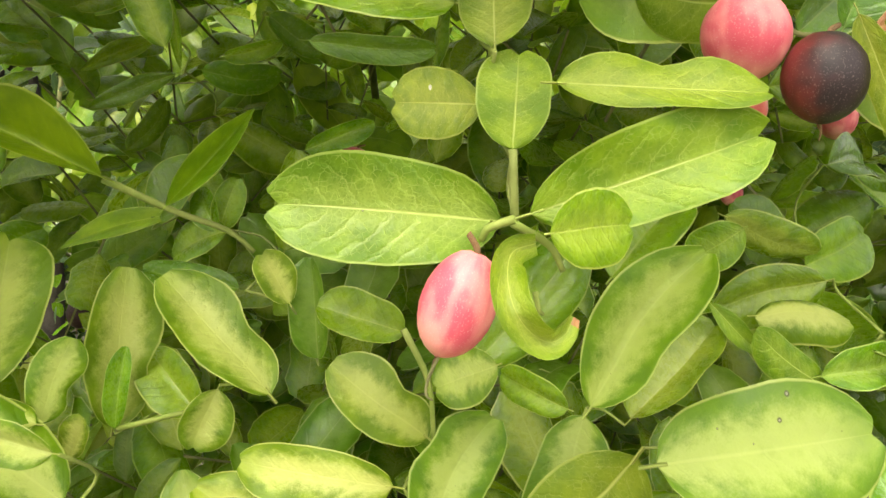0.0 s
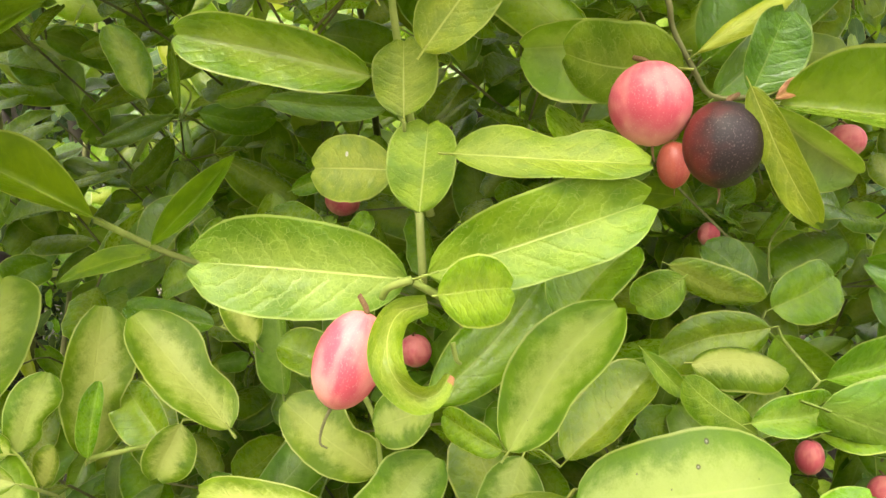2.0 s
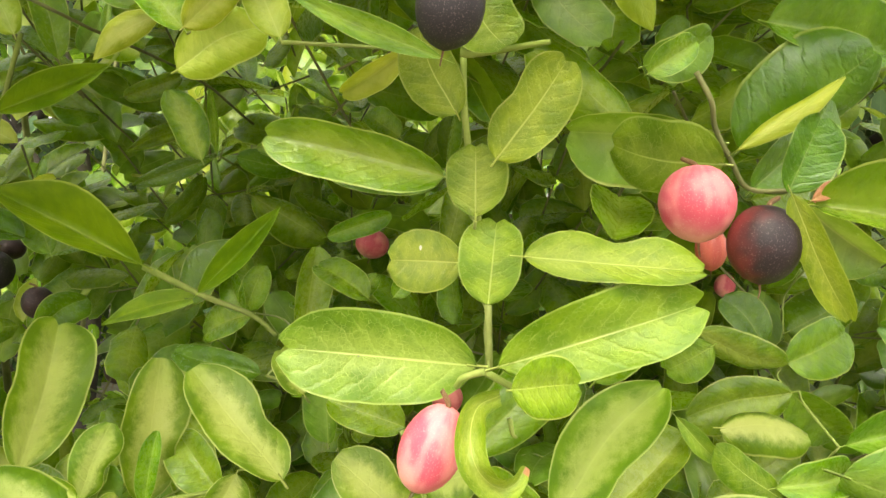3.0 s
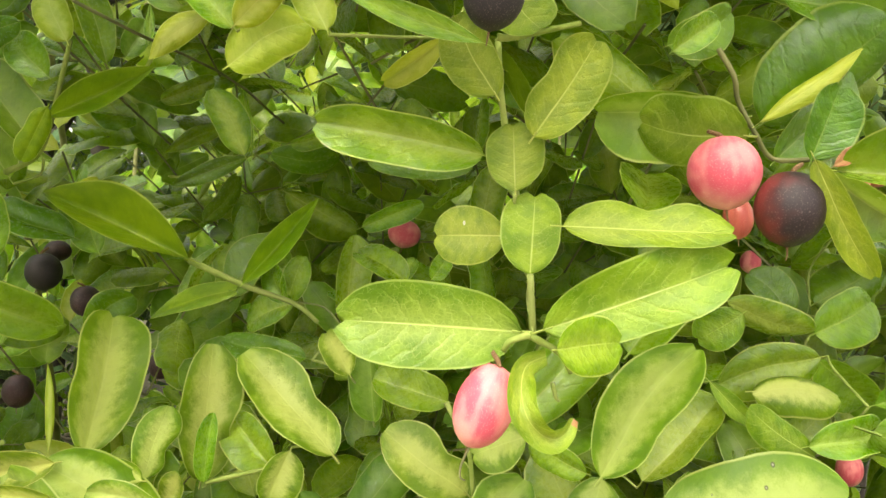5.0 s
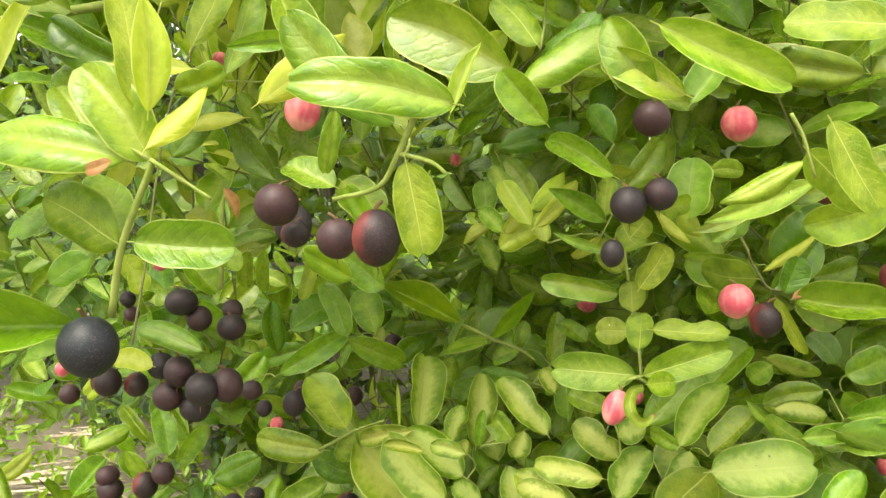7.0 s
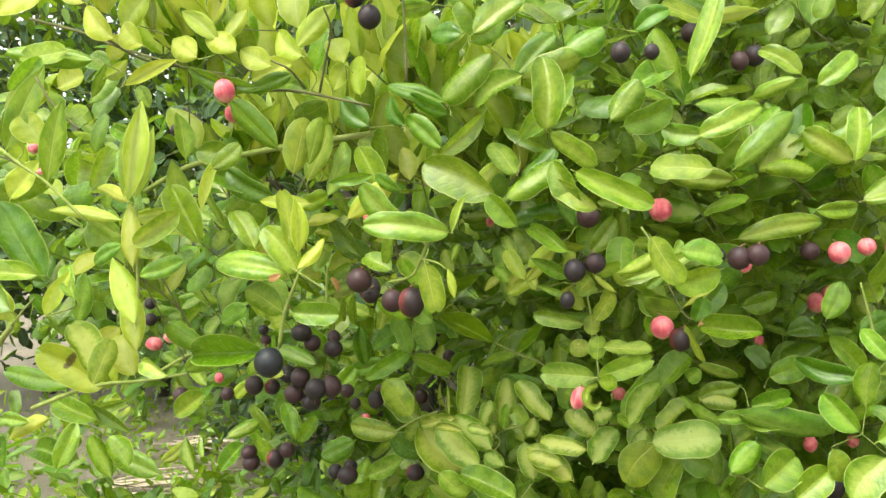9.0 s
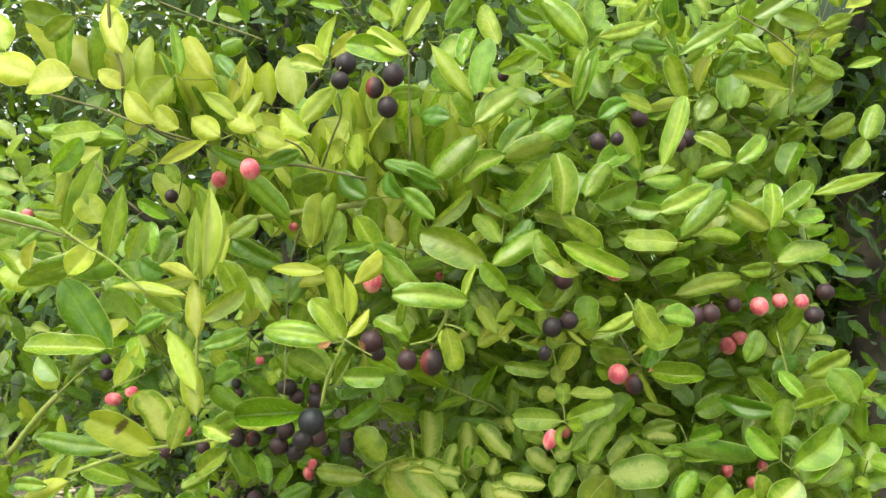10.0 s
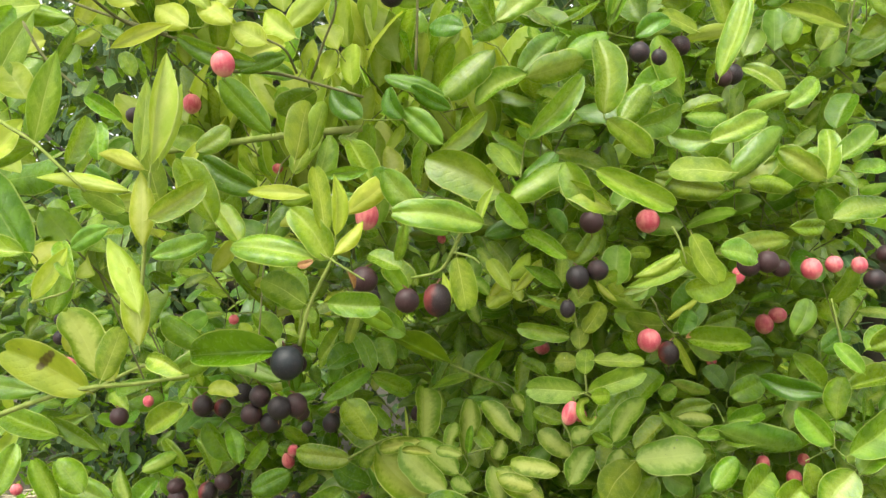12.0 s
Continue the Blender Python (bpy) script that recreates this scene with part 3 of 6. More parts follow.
leaf(b, "v", "ell", -55, 33, 9, -76, 29, 40, 17.0, -4)
leaf(b, "y", "lan", -53, 5, 9, -30, 19, 29, 14.0, 28)
leaf(b, "h", "ell", 2, -30, 1, 10, -29, -12, 15.7, -25)
leaf(b, "g", "ell", 90, 10, -40, 136, -3, -41, 19.5, -24)
leaf(b, "p", "ell", -6, 34, -165, 12, 39, -136, 23.8, 14)
leaf(b, "p", "ell", 36, 50, -137, 23, 39, -166, 22.5, 26)
leaf(b, "p", "ell", -16, 48, -158, -58, 42, -151, 17.0, 14)
leaf(b, "q", "ell", 48, 16, -139, 103, 23, -132, 32.4, -38)
leaf(b, "h", "poi", 48, 37, -144, 21, 26, -177, 33.7, -2)
leaf(b, "w", "poi", 69, 37, -152, 93, 45, -167, 19.2, -3)
leaf(b, "g", "poi", 65, 54, -160, 42, 47, -200, 31.6, 33)
leaf(b, "g", "poi", 6, 98, -135, 45, 119, -92, 25.3, -1)
leaf(b, "g", "ell", 48, 81, -102, 70, 86, -75, 24.4, -28)
leaf(b, "g", "ell", 136, 150, -103, 168, 158, -88, 24.1, -12)
leaf(b, "g", "ell", 133, 135, -112, 158, 142, -132, 20.9, 20)
leaf(b, "d", "ell", 133, 170, -98, 115, 172, -78, 17.8, 10)
leaf(b, "g", "rnd", 15.6, -33, -82, 29.8, -32, -79.8, 14.8, 12)
leaf(b, "v", "ell", -71, 31, 16, -83, 30, 37, 12.6, 14)
leaf(b, "y", "lan", -78, 10, 1, -93, 3, -11, 8.0, -11)
leaf(b, "g", "ell", 0, 16, 22, 22, 21, 48, 16.9, 22)
berry(b, "pink", 60, 5, -41, 9.4, 9.6)
berry(b, "half", 75, 0, -50, 8.7, 9.6)
berry(b, "red", 72, 36, -53, 4.5, 6.2)
berry(b, "pink", 0, -37, -94, 6.5, 9.6, 20)
berry(b, "pink", -4, 140, -124, 6.6, 6.6)
stem(b, 0.95, 0.85, (11, -11, -82), (10, -14, -67))
stem(b, 1.0, 0.8, (11, 5, -68), (6, 1, -46), (2, -4, -23), (1, -6, -9))
stem(b, 1.0, 0.6, (1, -23, -12), (5, -23, -12), (20, -24, -9))
stem(b, 0.9, 0.6, (10, -20, -81), (17, -19, -85), (20, -18, -90))
stem(b, 0.9, 0.7, (10, -25, -80), (7, -25, -81), (5, -25, -82), (4, -24, -84))
stem(b, 0.7, 0.4, (17, 4, -97), (18, 4, -101), (19, 5, -102))
branch(b, 0.8, 0.7, (62, 24, -6), (66, 22, -14), (68, 25, -20), (73, 25, -29), (79, 28, -36), (90, 28, -36))
stem(b, 1.0, 0.7, (-14, 48, -114), (-7, 51, -129), (-5, 54, -147))
branch(b, 0.32, 0.2, (-3, -38, -103), (-4, -38, -105), (-5, -37, -108), (-5, -37, -110), (-4, -36, -111))
b = bough(-491, 159, -183)
leaf(b, "g", "ell", -413, 181, -210, -438, 189, -170, 22.4, 50)
leaf(b, "v", "ell", -417, 185, -209, -394, 188, -187, 22.6, -10)
leaf(b, "g", "ell", -449, 186, -204, -479, 183, -172, 13.9, 29)
leaf(b, "y", "ell", -579, 179, -224, -610, 168, -251, 16.5, -18)
leaf(b, "v", "ell", -443, 177, -127, -473, 170, -136, 18.8, 27)
leaf(b, "v", "ell", -495, 157, -54, -469, 163, -70, 15.2, -54)
leaf(b, "g", "lan", -469, 191, -217, -489, 184, -195, 13.9, 34)
leaf(b, "v", "ell", -483, 189, -217, -467, 197, -246, 16.7, -15)
leaf(b, "g", "ell", -523, 174, -131, -541, 169, -110, 16.0, 39)
leaf(b, "v", "ell", -567, 177, -167, -593, 177, -135, 18.3, 68)
leaf(b, "g", "ell", -551, 182, -191, -579, 184, -169, 16.3, 69)
leaf(b, "v", "ell", -582, 174, -123, -602, 167, -106, 16.2, 14)
leaf(b, "g", "poi", -480, 121, -238, -459, 138, -207, 22.3, -5)
leaf(b, "v", "poi", -462, 115, -194, -433, 131, -177, 18.1, -9)
leaf(b, "g", "poi", -409, 131, -230, -426, 124, -195, 21.7, 4)
berry(b, "pink", -539, 22, -194, 5.7, 5.7)
b = bough(-306, 45, 348)
leaf(b, "g", "poi", -320, 26, 333, -345, 17, 341, 16.0, -10)
leaf(b, "d", "ell", -323, 30, 311, -345, 24, 302, 19.1, -6)
leaf(b, "g", "lan", -277, 17, 339, -249, 22, 356, 13.8, 42)
leaf(b, "g", "poi", -305, 106, 412, -280, 108, 427, 17.3, 28)
branch(b, 0.7, 0.9, (-326, -126, 308), (-283, -122, 288), (-252, -120, 276), (-231, -118, 267))
b = bough(236, 109, 231)
leaf(b, "g", "lan", 182, 64, 293, 127, 45, 262, 17.4, -8)
leaf(b, "w", "ell", 179, 56, 310, 143, 40, 328, 18.7, -28)
leaf(b, "w", "ell", 204, 110, 307, 250, 111, 333, 20.0, 10)
leaf(b, "h", "lan", 243, 121, 286, 304, 150, 299, 12.6, 17)
leaf(b, "y", "poi", 291, 116, 310, 325, 132, 326, 14.1, -9)
leaf(b, "h", "ell", 267, 113, 327, 260, 104, 358, 16.9, -12)
leaf(b, "h", "lan", 236, 115, 232, 178, 104, 253, 17.1, -7)
leaf(b, "v", "rnd", 218, 135, 218, 232, 137, 244, 20.1, 4)
leaf(b, "v", "ell", 167, 21, 157, 140, 20, 183, 17.1, 17)
leaf(b, "v", "ell", 181, 94, 158, 212, 98, 186, 19.7, -4)
leaf(b, "v", "ell", 204, 56, 91, 169, 44, 110, 22.4, -29)
leaf(b, "v", "ell", 207, 68, 91, 211, 68, 135, 20.1, -4)
leaf(b, "v", "poi", 214, 68, 105, 248, 71, 131, 21.1, -31)
leaf(b, "g", "poi", 229, 68, 97, 259, 79, 107, 17.5, -31)
leaf(b, "g", "lan", 252, 102, 124, 322, 109, 144, 15.2, -14)
leaf(b, "v", "poi", 289, 46, 169, 303, 55, 204, 20.9, -7)
leaf(b, "g", "poi", 279, 193, 194, 318, 209, 213, 24.0, 27)
leaf(b, "g", "poi", 291, 153, 153, 317, 160, 182, 24.6, 20)
leaf(b, "g", "ell", 238, 171, 150, 252, 177, 188, 27.2, -31)
leaf(b, "d", "ell", 162, 73, 245, 191, 80, 267, 22.3, 28)
leaf(b, "g", "poi", 260, 138, 267, 294, 146, 248, 21.3, -2)
leaf(b, "g", "poi", 253, 177, 219, 290, 182, 242, 23.6, -17)
leaf(b, "w", "rnd", 143, 71, 200, 156, 75, 228, 20.8, -10)
leaf(b, "y", "poi", 157, 65, 262, 139, 62, 232, 16.4, 25)
leaf(b, "w", "rnd", 191, 87, 235, 183, 82, 213, 16.3, -5)
leaf(b, "d", "poi", 185, 73, 262, 159, 75, 243, 23.6, -34)
leaf(b, "w", "lan", 214, 103, 270, 184, 103, 291, 13.0, -22)
leaf(b, "y", "poi", 243, 135, 261, 220, 123, 281, 21.1, -30)
leaf(b, "w", "poi", 206, 118, 259, 231, 125, 248, 13.2, 6)
leaf(b, "g", "poi", 287, 154, 253, 260, 150, 232, 20.4, -27)
leaf(b, "g", "poi", 287, 187, 238, 251, 176, 221, 22.8, 26)
leaf(b, "w", "poi", 268, 131, 300, 225, 122, 315, 20.3, -18)
leaf(b, "g", "poi", 288, 125, 314, 278, 117, 340, 16.9, -30)
leaf(b, "w", "ell", 303, 118, 318, 292, 121, 340, 14.3, -7)
leaf(b, "y", "lan", 294, 139, 290, 279, 138, 274, 10.7, -25)
leaf(b, "v", "lan", 331, 147, 263, 297, 140, 255, 11.2, 9)
leaf(b, "g", "poi", 302, 136, 306, 274, 131, 296, 15.5, -3)
branch(b, 0.8, 0.5, (231, 98, 204), (240, 87, 259), (261, 81, 290), (272, 74, 327))
branch(b, 1.2, 0.8, (186, 79, 302), (219, 83, 280), (240, 87, 259))
b = bough(-269, -251, 154)
leaf(b, "y", "poi", -306, -271, 209, -342, -281, 204, 28.3, 10)
leaf(b, "y", "poi", -342, -263, 214, -378, -278, 230, 26.4, 11)
leaf(b, "y", "poi", -368, -265, 235, -377, -268, 265, 21.0, 14)
leaf(b, "y", "poi", -256, -286, 218, -276, -288, 257, 20.6, -3)
leaf(b, "y", "lan", -280, -259, 256, -261, -265, 303, 13.4, 28)
leaf(b, "h", "poi", -318, -262, 272, -344, -273, 281, 13.2, -30)
leaf(b, "h", "poi", -318, -266, 272, -308, -262, 305, 18.3, 53)
leaf(b, "h", "poi", -330, -257, 288, -355, -254, 327, 14.9, 2)
leaf(b, "w", "poi", -310, -271, 251, -341, -278, 259, 17.8, -17)
leaf(b, "g", "poi", -299, -279, 250, -322, -281, 235, 14.7, -32)
leaf(b, "h", "lan", -267, -261, 267, -256, -252, 291, 11.0, 29)
leaf(b, "h", "poi", -269, -249, 265, -241, -251, 294, 12.1, 45)
leaf(b, "y", "ell", -231, -211, 216, -246, -220, 247, 16.0, 27)
leaf(b, "g", "lan", -244, -233, 213, -248, -233, 255, 11.4, 53)
leaf(b, "d", "poi", -214, -202, 214, -230, -204, 238, 12.6, 22)
leaf(b, "y", "lan", -222, -197, 196, -207, -198, 232, 13.5, 30)
leaf(b, "y", "lan", -214, -201, 182, -239, -210, 207, 14.7, 27)
leaf(b, "y", "poi", -213, -195, 183, -201, -191, 208, 12.6, 4)
leaf(b, "y", "poi", -253, -228, 213, -282, -227, 188, 22.1, -18)
leaf(b, "y", "poi", -261, -277, 197, -277, -285, 211, 13.9, 23)
leaf(b, "y", "poi", -240, -275, 172, -260, -285, 192, 17.3, -7)
leaf(b, "y", "poi", -230, -260, 169, -251, -263, 186, 17.0, -2)
leaf(b, "y", "poi", -222, -216, 168, -250, -216, 188, 19.3, 9)
leaf(b, "y", "poi", -200, -201, 173, -221, -208, 191, 18.6, 29)
leaf(b, "y", "ell", -212, -166, 159, -182, -165, 171, 15.0, -6)
leaf(b, "d", "poi", -209, -173, 149, -180, -170, 161, 12.2, 4)
leaf(b, "h", "ell", -284, -272, 169, -320, -279, 165, 18.2, 8)
leaf(b, "w", "poi", -312, -288, 162, -298, -281, 143, 14.1, 2)
leaf(b, "h", "lan", -262, -340, 96, -243, -328, 147, 15.9, 45)
leaf(b, "w", "poi", -278, -323, 93, -337, -337, 107, 18.5, -14)
leaf(b, "g", "poi", -253, -314, 80, -303, -335, 64, 18.1, -28)
leaf(b, "y", "rnd", -245, -330, 100, -255, -334, 117, 18.5, 39)
leaf(b, "g", "poi", -226, -198, 92, -207, -189, 108, 15.3, 20)
leaf(b, "y", "poi", -306, -317, 64, -329, -326, 72, 19.2, 7)
leaf(b, "g", "ell", -266, -272, 76, -257, -264, 104, 13.7, 57)
leaf(b, "g", "ell", -268, -232, 74, -260, -228, 100, 16.2, 13)
leaf(b, "v", "poi", -307, -331, 87, -289, -327, 101, 12.8, 15)
leaf(b, "h", "poi", -282, -325, 112, -273, -325, 134, 11.1, 6)
leaf(b, "h", "lan", -267, -338, 99, -255, -329, 133, 13.8, 67)
leaf(b, "g", "poi", -273, -261, 164, -329, -283, 172, 16.0, 7)
leaf(b, "y", "lan", -248, -258, 145, -219, -240, 163, 10.2, 25)
leaf(b, "d", "poi", -180, -207, 145, -225, -228, 155, 14.6, -21)
leaf(b, "v", "poi", -238, -152, 99, -266, -164, 111, 20.2, 15)
leaf(b, "y", "poi", -322, -271, 133, -311, -263, 152, 10.1, 41)
leaf(b, "y", "rnd", -335, -233, 155, -317, -226, 164, 20.0, -7)
leaf(b, "g", "lan", -308, -228, 146, -291, -230, 169, 8.2, 47)
leaf(b, "y", "poi", -291, -232, 158, -274, -228, 167, 10.4, 43)
leaf(b, "d", "ell", -283, -192, 170, -300, -192, 183, 13.3, 39)
leaf(b, "g", "poi", -308, -210, 170, -325, -214, 180, 18.8, 40)
leaf(b, "y", "ell", -301, -216, 175, -291, -211, 192, 13.7, 54)
leaf(b, "h", "lan", -254, -194, 58, -260, -202, 100, 17.0, 46)
leaf(b, "h", "lan", -237, -213, 98, -241, -215, 132, 15.0, 56)
leaf(b, "y", "lan", -243, -190, 62, -233, -175, 108, 11.5, 9)
leaf(b, "g", "ell", -263, -247, 81, -265, -248, 105, 13.0, 17)
leaf(b, "w", "poi", -270, -228, 82, -256, -225, 96, 16.0, 8)
leaf(b, "d", "ell", -254, -246, 66, -273, -248, 75, 15.5, -7)
leaf(b, "g", "poi", -253, -238, 107, -273, -246, 121, 10.2, 13)
leaf(b, "g", "poi", -244, -240, 132, -250, -244, 147, 10.2, 18)
leaf(b, "v", "poi", -305, -328, 68, -319, -327, 85, 14.7, 57)
leaf(b, "y", "lan", -292, -338, 72, -287, -339, 91, 10.0, 8)
leaf(b, "y", "lan", -278, -223, 57, -246, -209, 62, 12.9, 30)
leaf(b, "g", "ell", -354, -275, 167, -366, -280, 182, 13.8, 52)
leaf(b, "v", "poi", -325, -308, 126, -349, -308, 135, 12.5, -16)
leaf(b, "g", "poi", -304, -300, 139, -281, -298, 158, 15.1, 44)
berry(b, "pink", -300, -73, 152, 7.4, 8.2)
berry(b, "pink", -196, -220, 142, 7.3, 8.2)
branch(b, 1.1, 0.9, (-366, -229, 210), (-318, -226, 195), (-285, -224, 181), (-234, -220, 163))
branch(b, 1.3, 1.0, (-212, -175, 149), (-191, -150, 152), (-169, -130, 148), (-141, -112, 141))
branch(b, 1.2, 0.9, (-267, -285, 261), (-267, -283, 234), (-261, -280, 206), (-267, -270, 187), (-263, -255, 177), (-253, -235, 167), (-236, -215, 163), (-214, -195, 159))
branch(b, 0.9, 0.6, (-332, -342, 111), (-299, -341, 102), (-267, -339, 93), (-239, -336, 80))
branch(b, 0.9, 0.7, (-250, -328, 140), (-240, -324, 122), (-224, -321, 107))
stem(b, 1.0, 0.8, (-266, -340, 97), (-251, -338, 86), (-235, -336, 76), (-211, -331, 53))
b = bough(-264, -32, -77)
leaf(b, "w", "ell", -223, -71, -70, -264, -78, -55, 13.9, 19)
leaf(b, "y", "ell", -265, -58, -83, -291, -63, -77, 12.7, 25)
leaf(b, "g", "ell", -287, -12, -150, -298, -6, -120, 15.5, 41)
leaf(b, "g", "ell", -283, -8, -156, -266, -7, -132, 13.8, 36)
leaf(b, "g", "ell", -230, -9, -17, -231, -10, -40, 10.7, -25)
leaf(b, "g", "ell", -217, -11, -15, -219, -8, -43, 8.5, -21)
leaf(b, "h", "ell", -173, -29, -15, -182, -31, -44, 9.1, 1)
leaf(b, "y", "rnd", -237, -113, -23, -234, -110, -35, 12.2, -63)
leaf(b, "d", "poi", -225, 38, -72, -195, 58, -51, 24.1, -9)
leaf(b, "y", "ell", -348, 8, -104, -373, 6, -123, 12.9, -8)
leaf(b, "g", "poi", -219, 10, -97, -181, 33, -71, 15.7, 4)
leaf(b, "g", "poi", -275, -12, -21, -254, -6, -44, 22.1, -49)
leaf(b, "w", "poi", -287, -114, -31, -266, -111, -17, 16.7, 13)
leaf(b, "v", "lan", -344, -88, -170, -356, -86, -140, 13.6, 34)
berry(b, "black", -244, -63, -84, 8.7, 9.1)
berry(b, "black", -265, -50, -84, 8.1, 8.1)
berry(b, "black", -252, -62, -99, 8.8, 8.5)
berry(b, "black", -225, -69, -92, 9.5, 9.5)
berry(b, "black", -215, -59, -91, 9.0, 10.0)
berry(b, "black", -238, -56, -106, 8.9, 8.5)
berry(b, "half", -285, -47, -97, 7.2, 7.5)
berry(b, "black", -241, -64, -44, 9.3, 7.7)
berry(b, "black", -235, -56, -54, 7.5, 7.5)
berry(b, "black", -221, -44, -60, 8.6, 7.9)
berry(b, "black", -225, -36, -51, 6.1, 6.7)
berry(b, "black", -323, -5, -50, 5.3, 5.3)
berry(b, "black", -321, -4, -60, 5.3, 5.3)
berry(b, "black", -345, -35, -109, 6.5, 6.5)
berry(b, "black", -237, 6, -108, 7.3, 6.6)
berry(b, "black", -218, 29, -120, 7.9, 9.1)
berry(b, "half", -216, 37, -112, 6.1, 6.1)
berry(b, "black", -241, 29, -125, 5.4, 5.8)
berry(b, "pink", -264, 15, 109, 4.8, 4.8)
berry(b, "pink", -386, 5, -102, 4.8, 5.5)
berry(b, "pink", -485, 22, -72, 9.0, 7.4)
berry(b, "pink", -462, 22, -64, 7.6, 6.4)
berry(b, "black", -505, 40, -30, 6.6, 6.6)
berry(b, "black", -507, 42, -48, 7.0, 7.4)
berry(b, "pink", -344, 227, -201, 7.5, 9.5)
berry(b, "pink", -336, 222, -188, 6.5, 7.0)
berry(b, "half", -297, -58, -94, 8.5, 9.0)
berry(b, "black", -347, -98, -98, 7.2, 7.2)
berry(b, "pink", -294, -10, -26, 4.5, 4.5)
stem(b, 1.1, 0.8, (-208, 45, -155), (-180, 42, -139), (-158, 41, -130))
stem(b, 1.6, 1.2, (-373, -102, -80), (-321, -106, -57), (-293, -106, -57))
stem(b, 1.4, 1.0, (-199, -90, -33), (-193, -98, 6), (-190, -100, 16))
b = bough(-118, 97, -87)
leaf(b, "w", "ell", -44, 91, -132, -47, 86, -99, 15.1, -18)
leaf(b, "p", "rnd", -52, 83, -113, -61, 81, -97, 13.3, 41)
leaf(b, "g", "ell", -62, 124, -100, -57, 122, -64, 15.3, 24)
leaf(b, "g", "ell", -33, 98, -80, -53, 103, -65, 13.9, 34)
leaf(b, "g", "rnd", -37, 101, -81, -31, 102, -71, 6.8, -6)
leaf(b, "g", "ell", -24, 100, -79, -17, 102, -70, 8.3, 17)
leaf(b, "p", "ell", -140, 59, -139, -152, 105, -99, 26.1, 50)
leaf(b, "y", "lan", -157, 66, -141, -160, 74, -110, 3.4, 50)
leaf(b, "p", "kid", -104, 73, -151, -94, 68, -105, 23.7, 42)
leaf(b, "g", "ell", -100, 65, -149, -97, 63, -125, 7.4, 7)
leaf(b, "p", "kid", -117, 54, -145, -110, 59, -121, 14.9, 41)
leaf(b, "p", "kid", -53, 60, -136, -80, 58, -99, 22.7, 44)
leaf(b, "g", "ell", -78, 74, -146, -95, 75, -128, 16.2, 11)
leaf(b, "p", "rnd", -68, 60, -135, -75, 57, -152, 16.0, -25)
leaf(b, "p", "rnd", -109, 55, -155, -104, 54, -142, 9.7, -7)
leaf(b, "p", "ell", -113, 44, -142, -142, 46, -141, 14.2, 50)
leaf(b, "p", "ell", -96, 18, -141, -118, 15, -136, 11.6, 13)
leaf(b, "p", "ell", -137, 34, -134, -174, 40, -144, 13.6, 13)
leaf(b, "p", "ell", -122, 13, -140, -148, 11, -137, 7.9, 16)
leaf(b, "u", "lan", -130, 128, -75, -194, 131, -49, 23.2, 31)
leaf(b, "u", "lan", -106, 127, -85, -75, 133, -49, 11.3, 4)
leaf(b, "u", "lan", -111, 152, -89, -154, 140, -99, 12.0, 27)
leaf(b, "g", "rnd", -93, 150, -95, -86, 148, -75, 12.4, 11)
leaf(b, "g", "rnd", -93, 147, -95, -104, 151, -79, 12.8, -7)
leaf(b, "g", "ell", -89, 146, -95, -114, 148, -103, 16.8, 30)
leaf(b, "d", "ell", -74, 107, -112, -110, 109, -105, 13.6, 30)
leaf(b, "w", "ell", -188, 95, -43, -205, 89, -13, 20.6, 22)
leaf(b, "w", "ell", -175, 93, -33, -198, 87, 1, 20.8, 43)
leaf(b, "g", "rnd", -168, 87, -5, -183, 85, 10, 14.8, 12)
leaf(b, "d", "ell", -176, 82, 14, -203, 87, 7, 11.6, -0)
leaf(b, "y", "ell", -146, 60, 3, -160, 67, 27, 12.1, 19)
leaf(b, "d", "ell", -143, 83, -1, -155, 85, 30, 11.9, 34)
leaf(b, "u", "lan", -167, 86, -20, -128, 92, -1, 12.5, 5)
leaf(b, "u", "ell", -166, 83, -17, -175, 81, -37, 10.6, -49)
leaf(b, "d", "ell", -192, 151, -68, -230, 148, -54, 18.8, 42)
leaf(b, "w", "ell", -145, 102, 5, -139, 107, 20, 10.6, 34)
leaf(b, "g", "lan", -132, 93, 7, -132, 95, 24, 4.0, 13)
leaf(b, "d", "lan", -131, 215, -27, -178, 216, -42, 11.4, 8)
leaf(b, "g", "lan", -145, 235, -7, -184, 230, -24, 10.3, 1)
leaf(b, "g", "lan", -128, 211, -26, -133, 210, 10, 5.4, 15)
leaf(b, "d", "ell", -118, 210, -26, -83, 219, -30, 15.9, 13)
leaf(b, "g", "ell", -103, 192, -22, -78, 193, -18, 9.6, 33)
leaf(b, "g", "ell", -65, 181, -62, -36, 178, -50, 10.5, 5)
leaf(b, "g", "ell", -116, 204, -72, -108, 203, -83, 12.0, -4)
leaf(b, "d", "ell", -167, 247, -62, -145, 251, -39, 13.8, 32)
leaf(b, "d", "ell", -87, 208, -1, -64, 213, -18, 14.0, 16)
leaf(b, "g", "ell", -175, 207, 1, -148, 209, 11, 10.9, 22)
leaf(b, "g", "ell", -30, 149, -17, -45, 151, -7, 12.1, 18)
leaf(b, "w", "ell", -99, 44, 10, -118, 40, 30, 10.8, -20)
leaf(b, "w", "ell", -89, 42, 7, -92, 43, 28, 15.9, 8)
leaf(b, "g", "ell", -92, 22, 4, -75, 27, 4, 5.9, 11)
leaf(b, "v", "ell", -182, 51, -141, -218, 49, -113, 30.4, 3)
leaf(b, "v", "ell", -206, 49, -156, -262, 42, -153, 22.5, 5)
